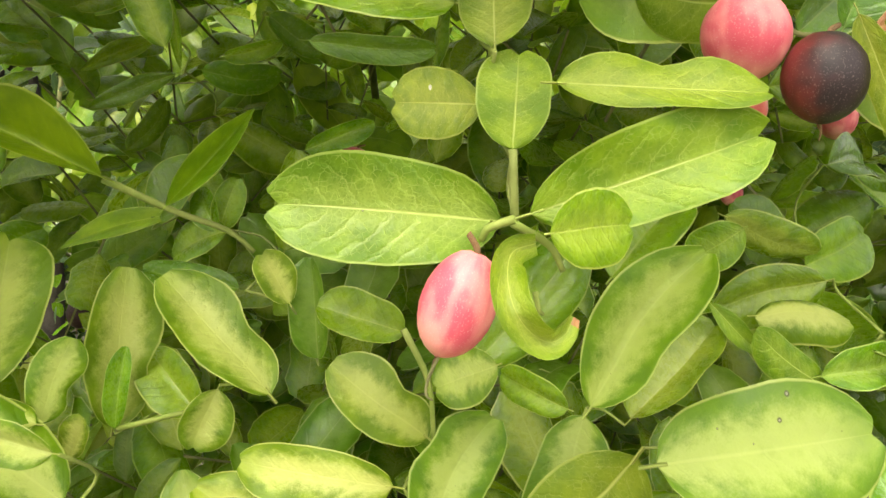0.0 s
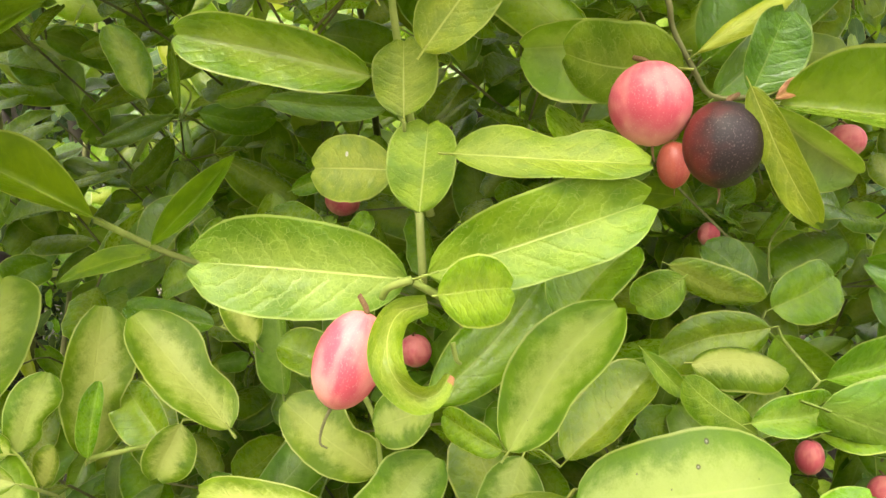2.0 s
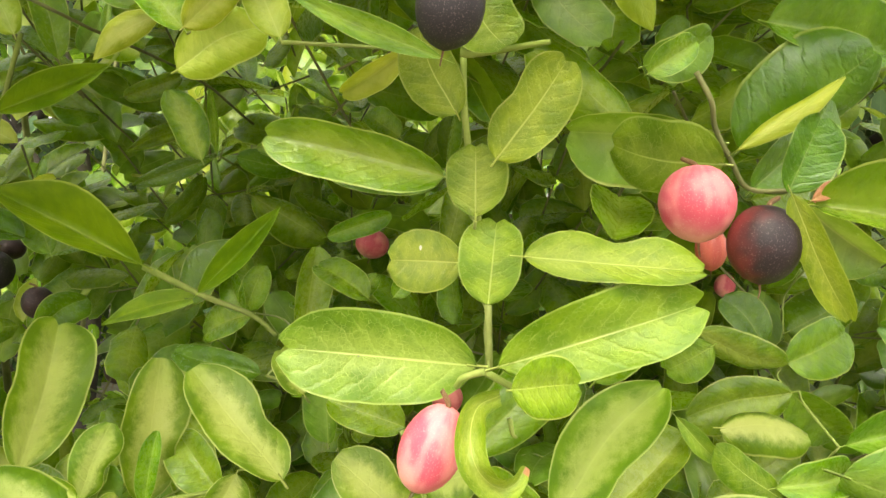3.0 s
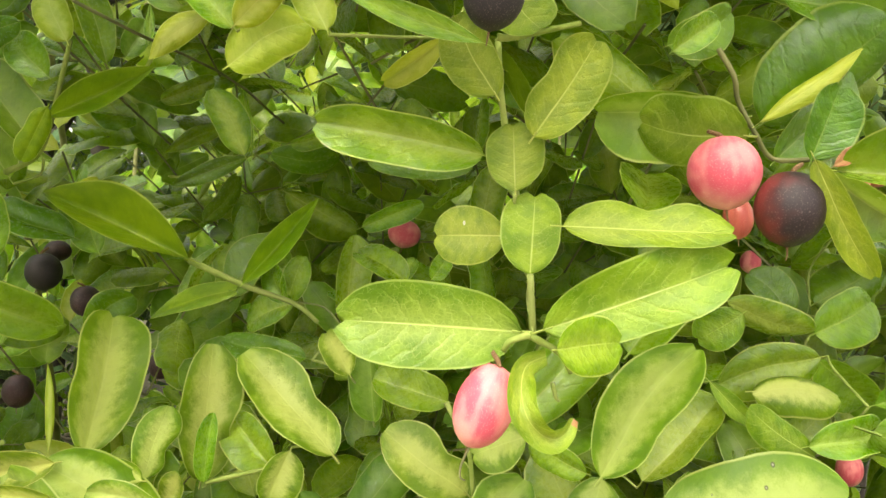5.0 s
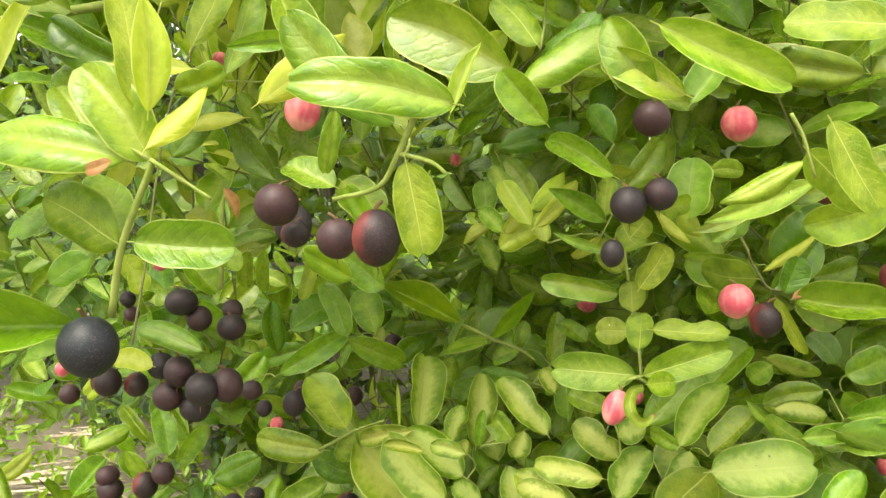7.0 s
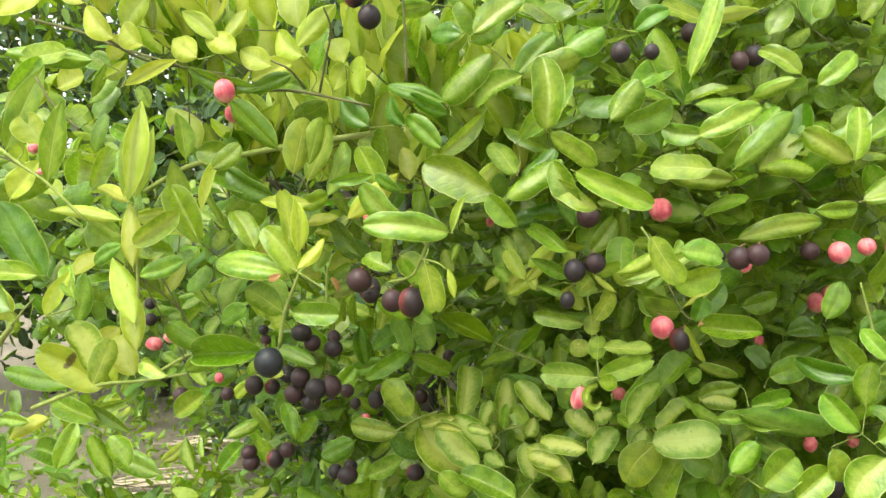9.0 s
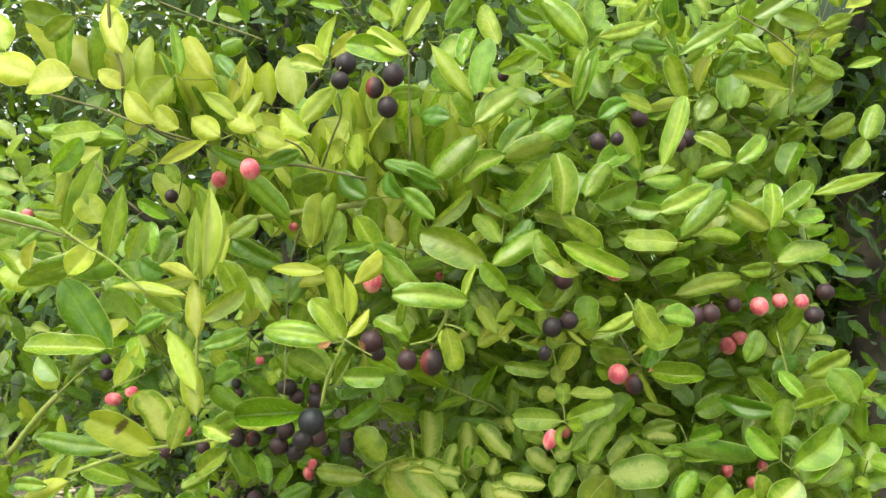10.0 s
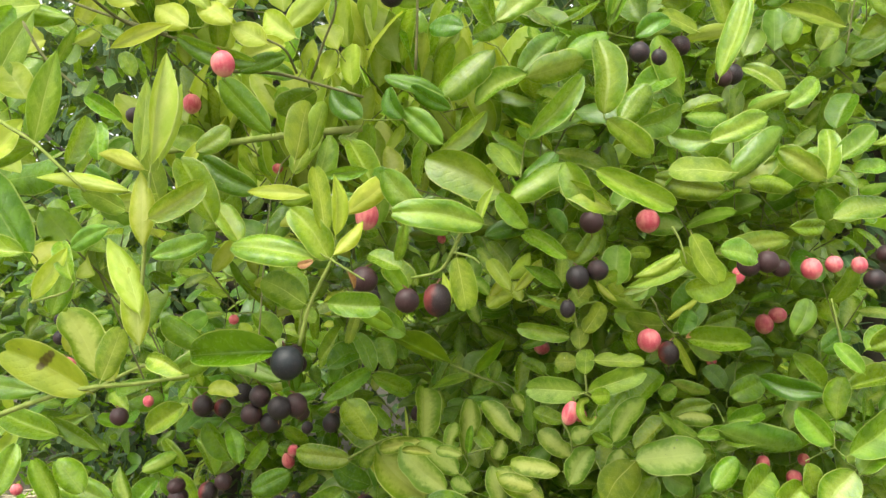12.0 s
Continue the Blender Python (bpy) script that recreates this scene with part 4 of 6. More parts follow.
leaf(b, "v", "ell", -183, 52, -142, -196, 49, -166, 14.2, -23)
leaf(b, "p", "ell", -137, 50, -188, -176, 36, -146, 33.1, 29)
leaf(b, "p", "ell", -113, 30, -175, -151, 21, -138, 27.6, 17)
leaf(b, "p", "ell", -104, 40, -162, -142, 38, -135, 23.6, 29)
leaf(b, "p", "ell", -150, 62, -156, -181, 46, -139, 20.7, 9)
leaf(b, "p", "rnd", -93, 41, -177, -110, 36, -167, 16.0, 49)
leaf(b, "d", "ell", -175, 18, -72, -189, 14, -38, 15.3, 19)
leaf(b, "g", "ell", -138, -10, -38, -169, -10, -17, 20.0, -2)
leaf(b, "p", "ell", -38, 42, -172, -65, 33, -161, 16.9, 38)
leaf(b, "v", "ell", -76, 24, -201, -128, 20, -182, 25.3, 46)
leaf(b, "v", "ell", -147, 16, -182, -124, 28, -205, 22.4, -15)
leaf(b, "p", "poi", -32, 53, -188, -69, 45, -158, 27.2, 37)
leaf(b, "p", "poi", -67, 50, -190, -74, 48, -158, 17.8, 22)
leaf(b, "g", "ell", -184, 41, -78, -150, 64, -98, 17.3, -16)
leaf(b, "d", "poi", -118, 150, -93, -99, 156, -62, 24.6, -22)
leaf(b, "g", "poi", -119, 245, -45, -80, 256, -67, 21.9, -30)
leaf(b, "y", "ell", -196, 61, -148, -183, 72, -172, 19.4, -55)
leaf(b, "v", "ell", -184, 158, -75, -200, 162, -48, 18.6, 9)
leaf(b, "v", "ell", -95, 94, -33, -105, 88, -9, 13.5, 5)
leaf(b, "v", "poi", -174, 14, -130, -195, 0, -100, 29.7, -2)
leaf(b, "g", "poi", -168, 49, -73, -178, 45, -44, 23.1, 48)
berry(b, "pink", -49, 219, -66, 8.7, 7.5)
berry(b, "pink", -150, 179, 51, 4.7, 5.3)
stem(b, 1.4, 0.9, (-190, 95, -41), (-176, 93, -34), (-169, 91, -21), (-158, 85, 8))
stem(b, 1.5, 0.9, (-131, 132, -76), (-106, 134, -87), (-86, 136, -94), (-76, 137, -102))
stem(b, 1.0, 0.7, (-99, 65, -149), (-78, 64, -143))
b = bough(-104, -134, 209)
leaf(b, "y", "poi", -190, -138, 187, -160, -136, 218, 18.5, 13)
leaf(b, "y", "lan", -168, -145, 227, -157, -135, 279, 14.2, 3)
leaf(b, "y", "poi", -186, -179, 165, -206, -189, 179, 18.7, 21)
leaf(b, "y", "poi", -157, -123, 174, -173, -119, 200, 20.0, 24)
leaf(b, "y", "ell", -149, -113, 150, -149, -117, 179, 16.0, -5)
leaf(b, "y", "poi", -170, -117, 155, -162, -108, 181, 15.1, 31)
leaf(b, "y", "poi", -178, -149, 177, -208, -149, 198, 20.5, -15)
leaf(b, "v", "ell", -189, -123, 156, -219, -126, 165, 13.0, -8)
leaf(b, "w", "ell", -137, -121, 298, -144, -119, 343, 12.9, 6)
leaf(b, "h", "poi", -137, -128, 300, -177, -138, 308, 13.6, -35)
leaf(b, "h", "poi", -130, -114, 292, -118, -106, 322, 13.0, 31)
leaf(b, "h", "poi", -116, -106, 270, -104, -97, 309, 15.0, 16)
leaf(b, "y", "ell", -107, -101, 260, -89, -90, 296, 13.0, 21)
leaf(b, "v", "poi", -97, -161, 230, -136, -166, 245, 19.3, -1)
leaf(b, "y", "ell", -87, -164, 232, -121, -165, 255, 14.6, -8)
leaf(b, "y", "lan", -69, -160, 238, -35, -159, 198, 16.3, -30)
leaf(b, "w", "poi", -34, -158, 198, -25, -162, 240, 22.2, -16)
leaf(b, "h", "poi", -18, -148, 237, -32, -144, 272, 16.4, 2)
leaf(b, "g", "ell", -49, -137, 226, -43, -131, 259, 14.0, -17)
leaf(b, "w", "poi", -64, -132, 257, -41, -127, 288, 14.4, 41)
leaf(b, "v", "poi", -36, -159, 175, -4, -148, 202, 19.8, 8)
leaf(b, "g", "ell", -41, -133, 180, -55, -136, 206, 16.3, -18)
leaf(b, "v", "poi", -49, -88, 176, -86, -105, 144, 28.3, 14)
leaf(b, "v", "poi", -26, -83, 158, -64, -92, 141, 22.0, 18)
leaf(b, "v", "poi", -32, -82, 158, -4, -70, 191, 18.2, 20)
leaf(b, "v", "poi", -26, -83, 156, 18, -72, 168, 24.4, 34)
leaf(b, "d", "poi", -82, -106, 140, -119, -123, 157, 15.2, 19)
leaf(b, "d", "poi", -77, -109, 130, -105, -116, 145, 14.2, -24)
leaf(b, "d", "poi", -174, -122, 145, -207, -119, 127, 22.1, -41)
leaf(b, "g", "ell", -65, -87, 188, -40, -79, 202, 18.0, 32)
leaf(b, "v", "poi", -163, -150, 229, -190, -153, 237, 15.7, 10)
leaf(b, "y", "poi", -163, -145, 237, -184, -154, 249, 10.5, -6)
leaf(b, "y", "poi", -149, -167, 233, -130, -162, 256, 12.1, 15)
leaf(b, "g", "ell", -116, -107, 278, -132, -114, 290, 14.9, 3)
leaf(b, "g", "poi", -149, -136, 282, -177, -142, 290, 11.8, 1)
leaf(b, "v", "rnd", -44, -132, 246, -70, -136, 239, 21.2, 13)
leaf(b, "w", "poi", -90, -104, 214, -122, -102, 212, 16.5, -36)
leaf(b, "d", "poi", -70, -96, 192, -97, -97, 198, 19.3, 9)
leaf(b, "g", "poi", -68, -85, 216, -83, -91, 237, 16.3, -19)
berry(b, "black", -127, -196, 220, 8.0, 8.4)
berry(b, "black", -129, -204, 206, 7.0, 6.6)
berry(b, "half", -103, -202, 199, 6.9, 8.2)
berry(b, "black", -88, -203, 207, 8.1, 8.5)
berry(b, "black", -95, -197, 185, 7.8, 8.2)
branch(b, 1.0, 0.7, (-179, -145, 153), (-179, -165, 164), (-191, -172, 171), (-206, -180, 181))
branch(b, 1.0, 0.7, (-172, -135, 151), (-157, -150, 172), (-143, -165, 189), (-141, -178, 202))
stem(b, 2.0, 2.8, (-334, -150, 81), (-298, -140, 100), (-269, -125, 107), (-202, -110, 116), (-147, -97, 121))
branch(b, 1.1, 0.8, (-93, -146, 150), (-90, -153, 186), (-87, -163, 235))
b = bough(156, 188, -78)
leaf(b, "g", "poi", 113, 137, -36, 146, 151, -29, 20.3, 10)
leaf(b, "d", "ell", 145, 176, -93, 180, 193, -77, 24.3, -21)
leaf(b, "d", "poi", 151, 170, -63, 186, 190, -59, 21.9, -22)
berry(b, "pink", 124, 205, -76, 5.1, 5.7)
berry(b, "pink", 178, 225, -39, 9.3, 10.5)
berry(b, "pink", 191, 225, -30, 9.2, 8.0)
berry(b, "black", 190, 179, -211, 9.4, 12.9)
b = bough(-130, -135, 49)
leaf(b, "u", "ell", -118, -79, -1, -134, -77, 20, 15.0, -6)
leaf(b, "y", "ell", -123, -48, 10, -133, -49, 20, 9.9, -2)
leaf(b, "y", "lan", -81, -95, -10, -86, -99, 13, 7.2, -0)
leaf(b, "u", "ell", -129, -80, -27, -154, -85, -13, 15.4, -5)
leaf(b, "v", "ell", -36, -211, 41, -75, -244, 48, 18.7, 3)
leaf(b, "w", "ell", -58, -207, 36, -89, -217, 49, 12.3, -20)
leaf(b, "h", "ell", -51, -215, 22, -46, -211, -9, 15.3, -15)
leaf(b, "g", "ell", -96, -172, 16, -118, -172, 28, 15.7, 39)
leaf(b, "g", "ell", -90, -185, 44, -94, -184, 20, 7.8, -34)
leaf(b, "d", "lan", -175, -75, 24, -206, -73, 57, 21.7, -9)
leaf(b, "g", "lan", -133, -126, 86, -164, -141, 81, 9.7, -11)
leaf(b, "d", "ell", -104, -140, 73, -126, -144, 81, 11.0, -24)
leaf(b, "w", "ell", -149, -108, 71, -164, -111, 64, 9.5, 3)
leaf(b, "u", "ell", -195, -134, 64, -172, -127, 72, 14.9, 15)
leaf(b, "h", "ell", -206, -95, -12, -185, -92, -21, 11.8, -10)
leaf(b, "d", "ell", -83, -32, 63, -59, -27, 85, 19.5, 35)
leaf(b, "h", "lan", -66, -93, 63, -81, -90, 92, 12.5, 20)
leaf(b, "y", "ell", -66, -83, 73, -47, -81, 91, 12.2, 31)
leaf(b, "r", "lan", -115, -222, 14, -110, -219, 4, 4.2, -50)
leaf(b, "v", "poi", -37, -120, 67, -90, -123, 95, 28.7, -14)
leaf(b, "y", "lan", -45, -184, 41, -35, -182, 67, 7.0, -4)
leaf(b, "y", "lan", -141, -152, 53, -105, -137, 84, 17.7, 22)
leaf(b, "v", "poi", -70, -208, 47, -95, -219, 72, 18.9, -3)
leaf(b, "y", "lan", -186, -87, 56, -232, -91, 57, 12.6, 30)
leaf(b, "h", "poi", -187, -132, 84, -170, -124, 126, 18.0, 15)
leaf(b, "h", "poi", -176, -121, 72, -169, -107, 116, 18.2, -10)
leaf(b, "v", "poi", -87, -107, 98, -53, -97, 128, 14.5, 38)
leaf(b, "w", "poi", -83, -110, 105, -110, -115, 131, 18.1, -1)
leaf(b, "d", "poi", -111, -114, 124, -123, -121, 143, 16.1, -14)
leaf(b, "d", "poi", -141, -116, 125, -166, -115, 146, 19.7, 9)
leaf(b, "d", "ell", -203, -154, 71, -242, -166, 90, 18.9, -15)
leaf(b, "g", "poi", -152, -113, 110, -133, -113, 76, 20.0, -26)
leaf(b, "d", "ell", -225, -94, 36, -207, -82, 66, 18.6, 15)
leaf(b, "g", "poi", -253, -139, 45, -228, -134, 69, 19.6, 12)
leaf(b, "d", "poi", -185, -175, 106, -214, -189, 141, 18.9, -7)
leaf(b, "g", "poi", -217, -144, 76, -257, -163, 93, 18.9, 24)
leaf(b, "g", "poi", -205, -178, 33, -224, -177, 64, 18.4, 45)
leaf(b, "y", "poi", -156, -179, 64, -201, -183, 70, 11.4, 15)
leaf(b, "h", "poi", -159, -195, 85, -155, -182, 125, 20.7, 55)
leaf(b, "h", "poi", -154, -182, 92, -146, -176, 125, 14.3, 54)
leaf(b, "v", "poi", -226, -150, 77, -252, -152, 56, 17.5, -37)
leaf(b, "v", "lan", -114, -20, 16, -107, -20, 32, 7.1, -7)
leaf(b, "v", "ell", -139, -70, 23, -120, -67, 3, 23.7, -41)
berry(b, "black", -120, -175, 9, 9.0, 8.6)
berry(b, "black", -130, -142, 1, 8.5, 9.0)
berry(b, "black", -88, -188, -4, 7.6, 7.8)
berry(b, "half", -64, -209, -3, 8.3, 10.0)
berry(b, "pink", -136, -120, 54, 8.4, 10.0)
berry(b, "half", -121, -157, -3, 6.2, 5.7)
stem(b, 1.2, 0.8, (-46, -216, 40), (-54, -214, 25), (-62, -212, 14), (-79, -211, 10))
stem(b, 0.9, 0.6, (-54, -214, 25), (-43, -213, 22), (-38, -212, 18))
b = bough(51, -6, 253)
leaf(b, "g", "poi", 3, -67, 247, -28, -78, 231, 17.1, -34)
leaf(b, "g", "lan", 14, -55, 242, -18, -64, 267, 14.3, -12)
leaf(b, "g", "poi", 42, -42, 256, 4, -38, 301, 23.3, -27)
leaf(b, "g", "ell", 33, -53, 206, 42, -56, 252, 13.5, -8)
leaf(b, "w", "poi", 33, -50, 198, 53, -54, 251, 14.5, -7)
leaf(b, "y", "lan", 34, -62, 217, 4, -73, 232, 12.0, -8)
leaf(b, "v", "ell", 129, 49, 219, 117, 41, 261, 18.5, -11)
leaf(b, "y", "lan", 137, 31, 213, 91, 19, 200, 13.5, -34)
leaf(b, "h", "ell", 98, -27, 197, 71, -39, 209, 15.1, 20)
leaf(b, "d", "poi", 116, 5, 259, 82, -3, 264, 13.9, -10)
leaf(b, "g", "poi", 3, -72, 175, 32, -61, 190, 21.9, -16)
leaf(b, "g", "poi", 54, -34, 265, 95, -16, 276, 15.7, 9)
leaf(b, "g", "poi", 72, -13, 225, 104, -13, 239, 21.6, 37)
leaf(b, "d", "poi", 52, -48, 190, 77, -49, 204, 15.2, 12)
leaf(b, "d", "poi", 7, -47, 280, -18, -52, 291, 13.6, -19)
leaf(b, "g", "ell", -5, -71, 251, -24, -70, 239, 13.3, 12)
leaf(b, "g", "lan", 26, -65, 239, 4, -70, 225, 13.3, -24)
leaf(b, "g", "poi", -77, 114, 399, -99, 110, 390, 15.6, -9)
leaf(b, "g", "poi", -91, 114, 378, -119, 113, 390, 15.4, -7)
leaf(b, "g", "poi", 8, 113, 375, 27, 115, 391, 15.2, 6)
leaf(b, "g", "poi", 43, 117, 358, 20, 117, 377, 16.2, -10)
leaf(b, "g", "ell", 89, 125, 358, 57, 111, 368, 16.1, -21)
leaf(b, "v", "lan", 106, -6, 282, 81, -13, 275, 11.8, -3)
leaf(b, "h", "lan", 97, -10, 299, 82, -17, 270, 9.7, -20)
leaf(b, "g", "lan", 116, 119, 365, 107, 111, 393, 13.4, -8)
leaf(b, "g", "ell", 102, -14, 224, 73, -11, 248, 15.8, -6)
berry(b, "black", -29, -60, 231, 5.1, 5.1)
berry(b, "black", 54, -113, 161, 7.0, 7.2)
berry(b, "black", 68, -70, 168, 5.6, 6.0)
berry(b, "black", 87, 9, 196, 8.2, 8.2)
berry(b, "black", 122, 28, 173, 7.0, 8.0)
berry(b, "black", 132, 54, 181, 8.4, 9.0)
b = bough(-209, -293, -14)
leaf(b, "v", "ell", -114, -275, 20, -153, -291, 33, 19.4, 32)
leaf(b, "v", "ell", -108, -271, 20, -123, -282, 47, 17.2, 24)
leaf(b, "h", "ell", -109, -274, 34, -114, -276, 69, 11.5, 30)
leaf(b, "y", "lan", -100, -283, 32, -97, -286, 63, 11.5, 57)
leaf(b, "y", "lan", -101, -283, 22, -87, -279, 40, 8.2, 4)
leaf(b, "h", "ell", -122, -268, -4, -146, -272, 10, 18.0, -3)
leaf(b, "v", "ell", -104, -284, -3, -79, -274, -5, 13.7, -14)
leaf(b, "g", "ell", -126, -262, -3, -133, -261, 18, 14.7, 65)
leaf(b, "d", "fol", -188, -270, -32, -138, -269, -28, 19, -16)
leaf(b, "r", "ell", -112, -283, 19, -121, -284, 17, 4.5, 16)
leaf(b, "h", "lan", -242, -329, 77, -227, -331, 123, 14.9, 51)
leaf(b, "y", "poi", -267, -334, 68, -249, -336, 89, 16.2, 1)
leaf(b, "b", "ell", -224, -309, -47, -268, -314, -25, 21.5, 14)
leaf(b, "p", "ell", -199, -336, -34, -213, -341, -4, 18.2, 22)
leaf(b, "h", "ell", -184, -356, -35, -179, -346, -12, 13.6, 53)
stem(b, 1.5, 0.9, (-295, -300, -66), (-252, -305, -52), (-222, -310, -45), (-203, -300, -44), (-181, -285, -41))
leaf(b, "v", "poi", -263, -295, -50, -322, -301, -42, 14.3, 24)
leaf(b, "d", "poi", -234, -341, 19, -260, -348, 65, 23.0, 15)
leaf(b, "y", "lan", -329, -258, -84, -373, -265, -96, 13.4, 25)
leaf(b, "g", "ell", -269, -272, -78, -305, -273, -67, 15.7, 32)
leaf(b, "d", "lan", -249, -263, -87, -278, -272, -67, 11.0, 8)
leaf(b, "g", "ell", -333, -238, -122, -364, -242, -110, 18.6, 33)
leaf(b, "g", "poi", -335, -247, -124, -326, -238, -92, 15.2, 27)
leaf(b, "g", "poi", -286, -227, -122, -306, -226, -103, 17.6, 21)
leaf(b, "g", "poi", -244, -224, -84, -223, -218, -68, 15.3, -3)
leaf(b, "g", "poi", -226, -234, -49, -201, -222, -34, 15.9, 32)
leaf(b, "d", "ell", -179, -273, -26, -198, -282, -11, 13.4, 33)
leaf(b, "g", "ell", -209, -343, 10, -218, -342, 30, 8.9, 21)
leaf(b, "y", "poi", -225, -349, 1, -209, -348, 23, 9.2, 35)
leaf(b, "y", "lan", -168, -343, 63, -168, -330, 119, 12.7, 58)
leaf(b, "h", "lan", -180, -333, 66, -181, -326, 108, 10.0, 31)
leaf(b, "y", "lan", -166, -339, 64, -156, -335, 103, 8.1, 35)
leaf(b, "y", "lan", -181, -328, 63, -209, -330, 73, 8.2, -1)
leaf(b, "y", "lan", -191, -324, 53, -234, -340, 62, 8.1, 13)
leaf(b, "h", "poi", -196, -320, 44, -221, -320, 55, 12.3, -3)
leaf(b, "y", "lan", -184, -324, 26, -184, -331, 61, 13.1, 12)
leaf(b, "v", "ell", -177, -330, 39, -153, -320, 56, 12.3, 25)
leaf(b, "v", "ell", -180, -323, 21, -154, -318, 29, 11.0, -11)
leaf(b, "g", "poi", -164, -290, 39, -183, -292, 74, 18.7, 37)
leaf(b, "y", "lan", -188, -320, -7, -204, -317, 35, 15.5, 49)
leaf(b, "y", "lan", -190, -317, -23, -191, -323, 15, 14.3, 35)
leaf(b, "w", "poi", -229, -286, 38, -253, -288, 29, 11.7, 14)
leaf(b, "g", "ell", -231, -348, 23, -277, -364, 27, 14.8, 27)
leaf(b, "g", "poi", -252, -301, -9, -243, -302, 21, 15.9, 13)
leaf(b, "y", "poi", -290, -318, -7, -300, -325, 14, 15.1, 23)
leaf(b, "g", "poi", -279, -205, -134, -318, -208, -123, 18.4, 33)
leaf(b, "g", "poi", -305, -225, -133, -319, -230, -102, 14.5, 49)
leaf(b, "g", "lan", -275, -236, -72, -318, -253, -83, 10.1, -12)
leaf(b, "g", "poi", -342, -264, -86, -371, -267, -84, 10.6, 13)
leaf(b, "v", "poi", -162, -324, -35, -182, -325, -27, 9.2, 3)
leaf(b, "w", "poi", -285, -322, 0, -301, -322, 15, 15.4, 8)
leaf(b, "y", "ell", -255, -263, -17, -271, -267, -32, 13.4, -14)
leaf(b, "y", "rnd", -233, -274, -46, -247, -274, -19, 20.1, 17)
berry(b, "ripe", -133, -268, -35, 9.0, 9.3)
stem(b, 1.2, 0.9, (-127, -265, -26), (-120, -269, -5), (-107, -273, 17), (-106, -274, 20))
stem(b, 0.7, 0.45, (-106, -274, 20), (-95, -272, 13), (-88, -272, 9))
stem(b, 0.6, 0.4, (-106, -274, 20), (-115, -275, 25), (-121, -275, 28))
stem(b, 2.2, 1.8, (-335, -311, -53), (-306, -316, -25), (-288, -319, -10))
stem(b, 0.7, 0.5, (-288, -319, -10), (-274, -321, 1), (-264, -322, 8))
stem(b, 1.2, 0.8, (-198, -306, -23), (-189, -315, 21), (-181, -323, 62))
b = bough(50, -73, 51)
leaf(b, "h", "ell", 9, -57, -5, 16, -55, 4, 12.3, 6)
leaf(b, "h", "ell", 21, -64, 7, 36, -41, 11, 12.5, 37)
leaf(b, "y", "lan", 21, -70, 7, 37, -62, -10, 5.0, 7)
leaf(b, "v", "lan", 38, -48, -3, 77, -35, 16, 9.0, 16)
leaf(b, "h", "ell", -6, -41, 4, -6, -36, 26, 11.6, -16)
leaf(b, "h", "ell", -12, -50, 30, 8, -43, 26, 8.5, 18)
leaf(b, "h", "cur", 45, -33, 28, 62, -28, 27, 9.8, 9)
leaf(b, "v", "ell", 81, -33, 12, 109, -25, 22, 9.3, 21)
leaf(b, "g", "ell", 77, -42, 9, 81, -37, 31, 7.5, -0)
leaf(b, "v", "ell", 25, -130, 80, 75, -120, 55, 16.8, -3)
leaf(b, "v", "ell", 35, -110, 55, -1, -109, 74, 14.4, -14)
leaf(b, "h", "ell", 113, -113, 78, 72, -112, 81, 19.5, 12)
leaf(b, "w", "ell", 36, -43, 60, 49, -36, 84, 16.7, -10)
leaf(b, "g", "ell", 22, -53, 61, 41, -41, 60, 8.3, 9)
leaf(b, "w", "ell", 34, -35, 3, 37, -33, 34, 22.6, -10)
leaf(b, "v", "ell", 1, -64, 24, -33, -62, 45, 12.7, 0)
leaf(b, "v", "lan", -5, -42, 2, -32, -54, 19, 11.6, 11)
leaf(b, "v", "lan", 94, -34, 22, 43, -62, 1, 12.4, 2)
leaf(b, "h", "ell", 78, -148, 28, 101, -144, 7, 17.5, 34)
leaf(b, "y", "lan", 29, -40, 10, 44, -31, -7, 10.6, -16)
leaf(b, "h", "ell", -32, -87, 84, -52, -83, 110, 18.4, 32)
leaf(b, "d", "ell", -30, -80, 76, -6, -66, 103, 16.6, -11)
leaf(b, "g", "ell", -27, -38, 82, -2, -24, 84, 10.5, -5)
leaf(b, "v", "ell", 34, -231, 98, 36, -238, 138, 18.4, 14)
leaf(b, "v", "poi", -22, -104, 108, 18, -100, 150, 17.5, 17)
leaf(b, "v", "poi", -37, -94, 65, 0, -92, 96, 23.7, -24)
leaf(b, "g", "poi", 21, -104, 55, 1, -113, 87, 20.3, -20)
leaf(b, "v", "poi", 35, -228, 96, 59, -222, 75, 14.6, 26)
leaf(b, "g", "poi", -22, -118, 44, -41, -124, 67, 15.7, -2)
leaf(b, "v", "poi", 85, -44, 143, 70, -53, 189, 21.4, -29)
leaf(b, "v", "ell", 103, -137, 136, 121, -136, 189, 16.2, -27)
leaf(b, "v", "poi", 164, -28, 146, 135, -27, 135, 12.1, -18)
leaf(b, "v", "ell", 101, -81, 104, 141, -80, 125, 17.9, -11)
leaf(b, "v", "poi", 120, -16, 84, 164, -17, 120, 21.3, 14)
leaf(b, "v", "cur", 104, -73, 106, 73, -73, 110, 15.3, -12)
leaf(b, "v", "ell", 118, -10, 76, 70, -28, 80, 20.5, -24)
leaf(b, "g", "cur", 140, 23, 86, 178, 32, 85, 16.4, -12)
leaf(b, "g", "poi", 50, -55, 144, 81, -46, 169, 21.3, -15)
leaf(b, "g", "poi", 41, -86, 119, 61, -78, 147, 21.3, 0)
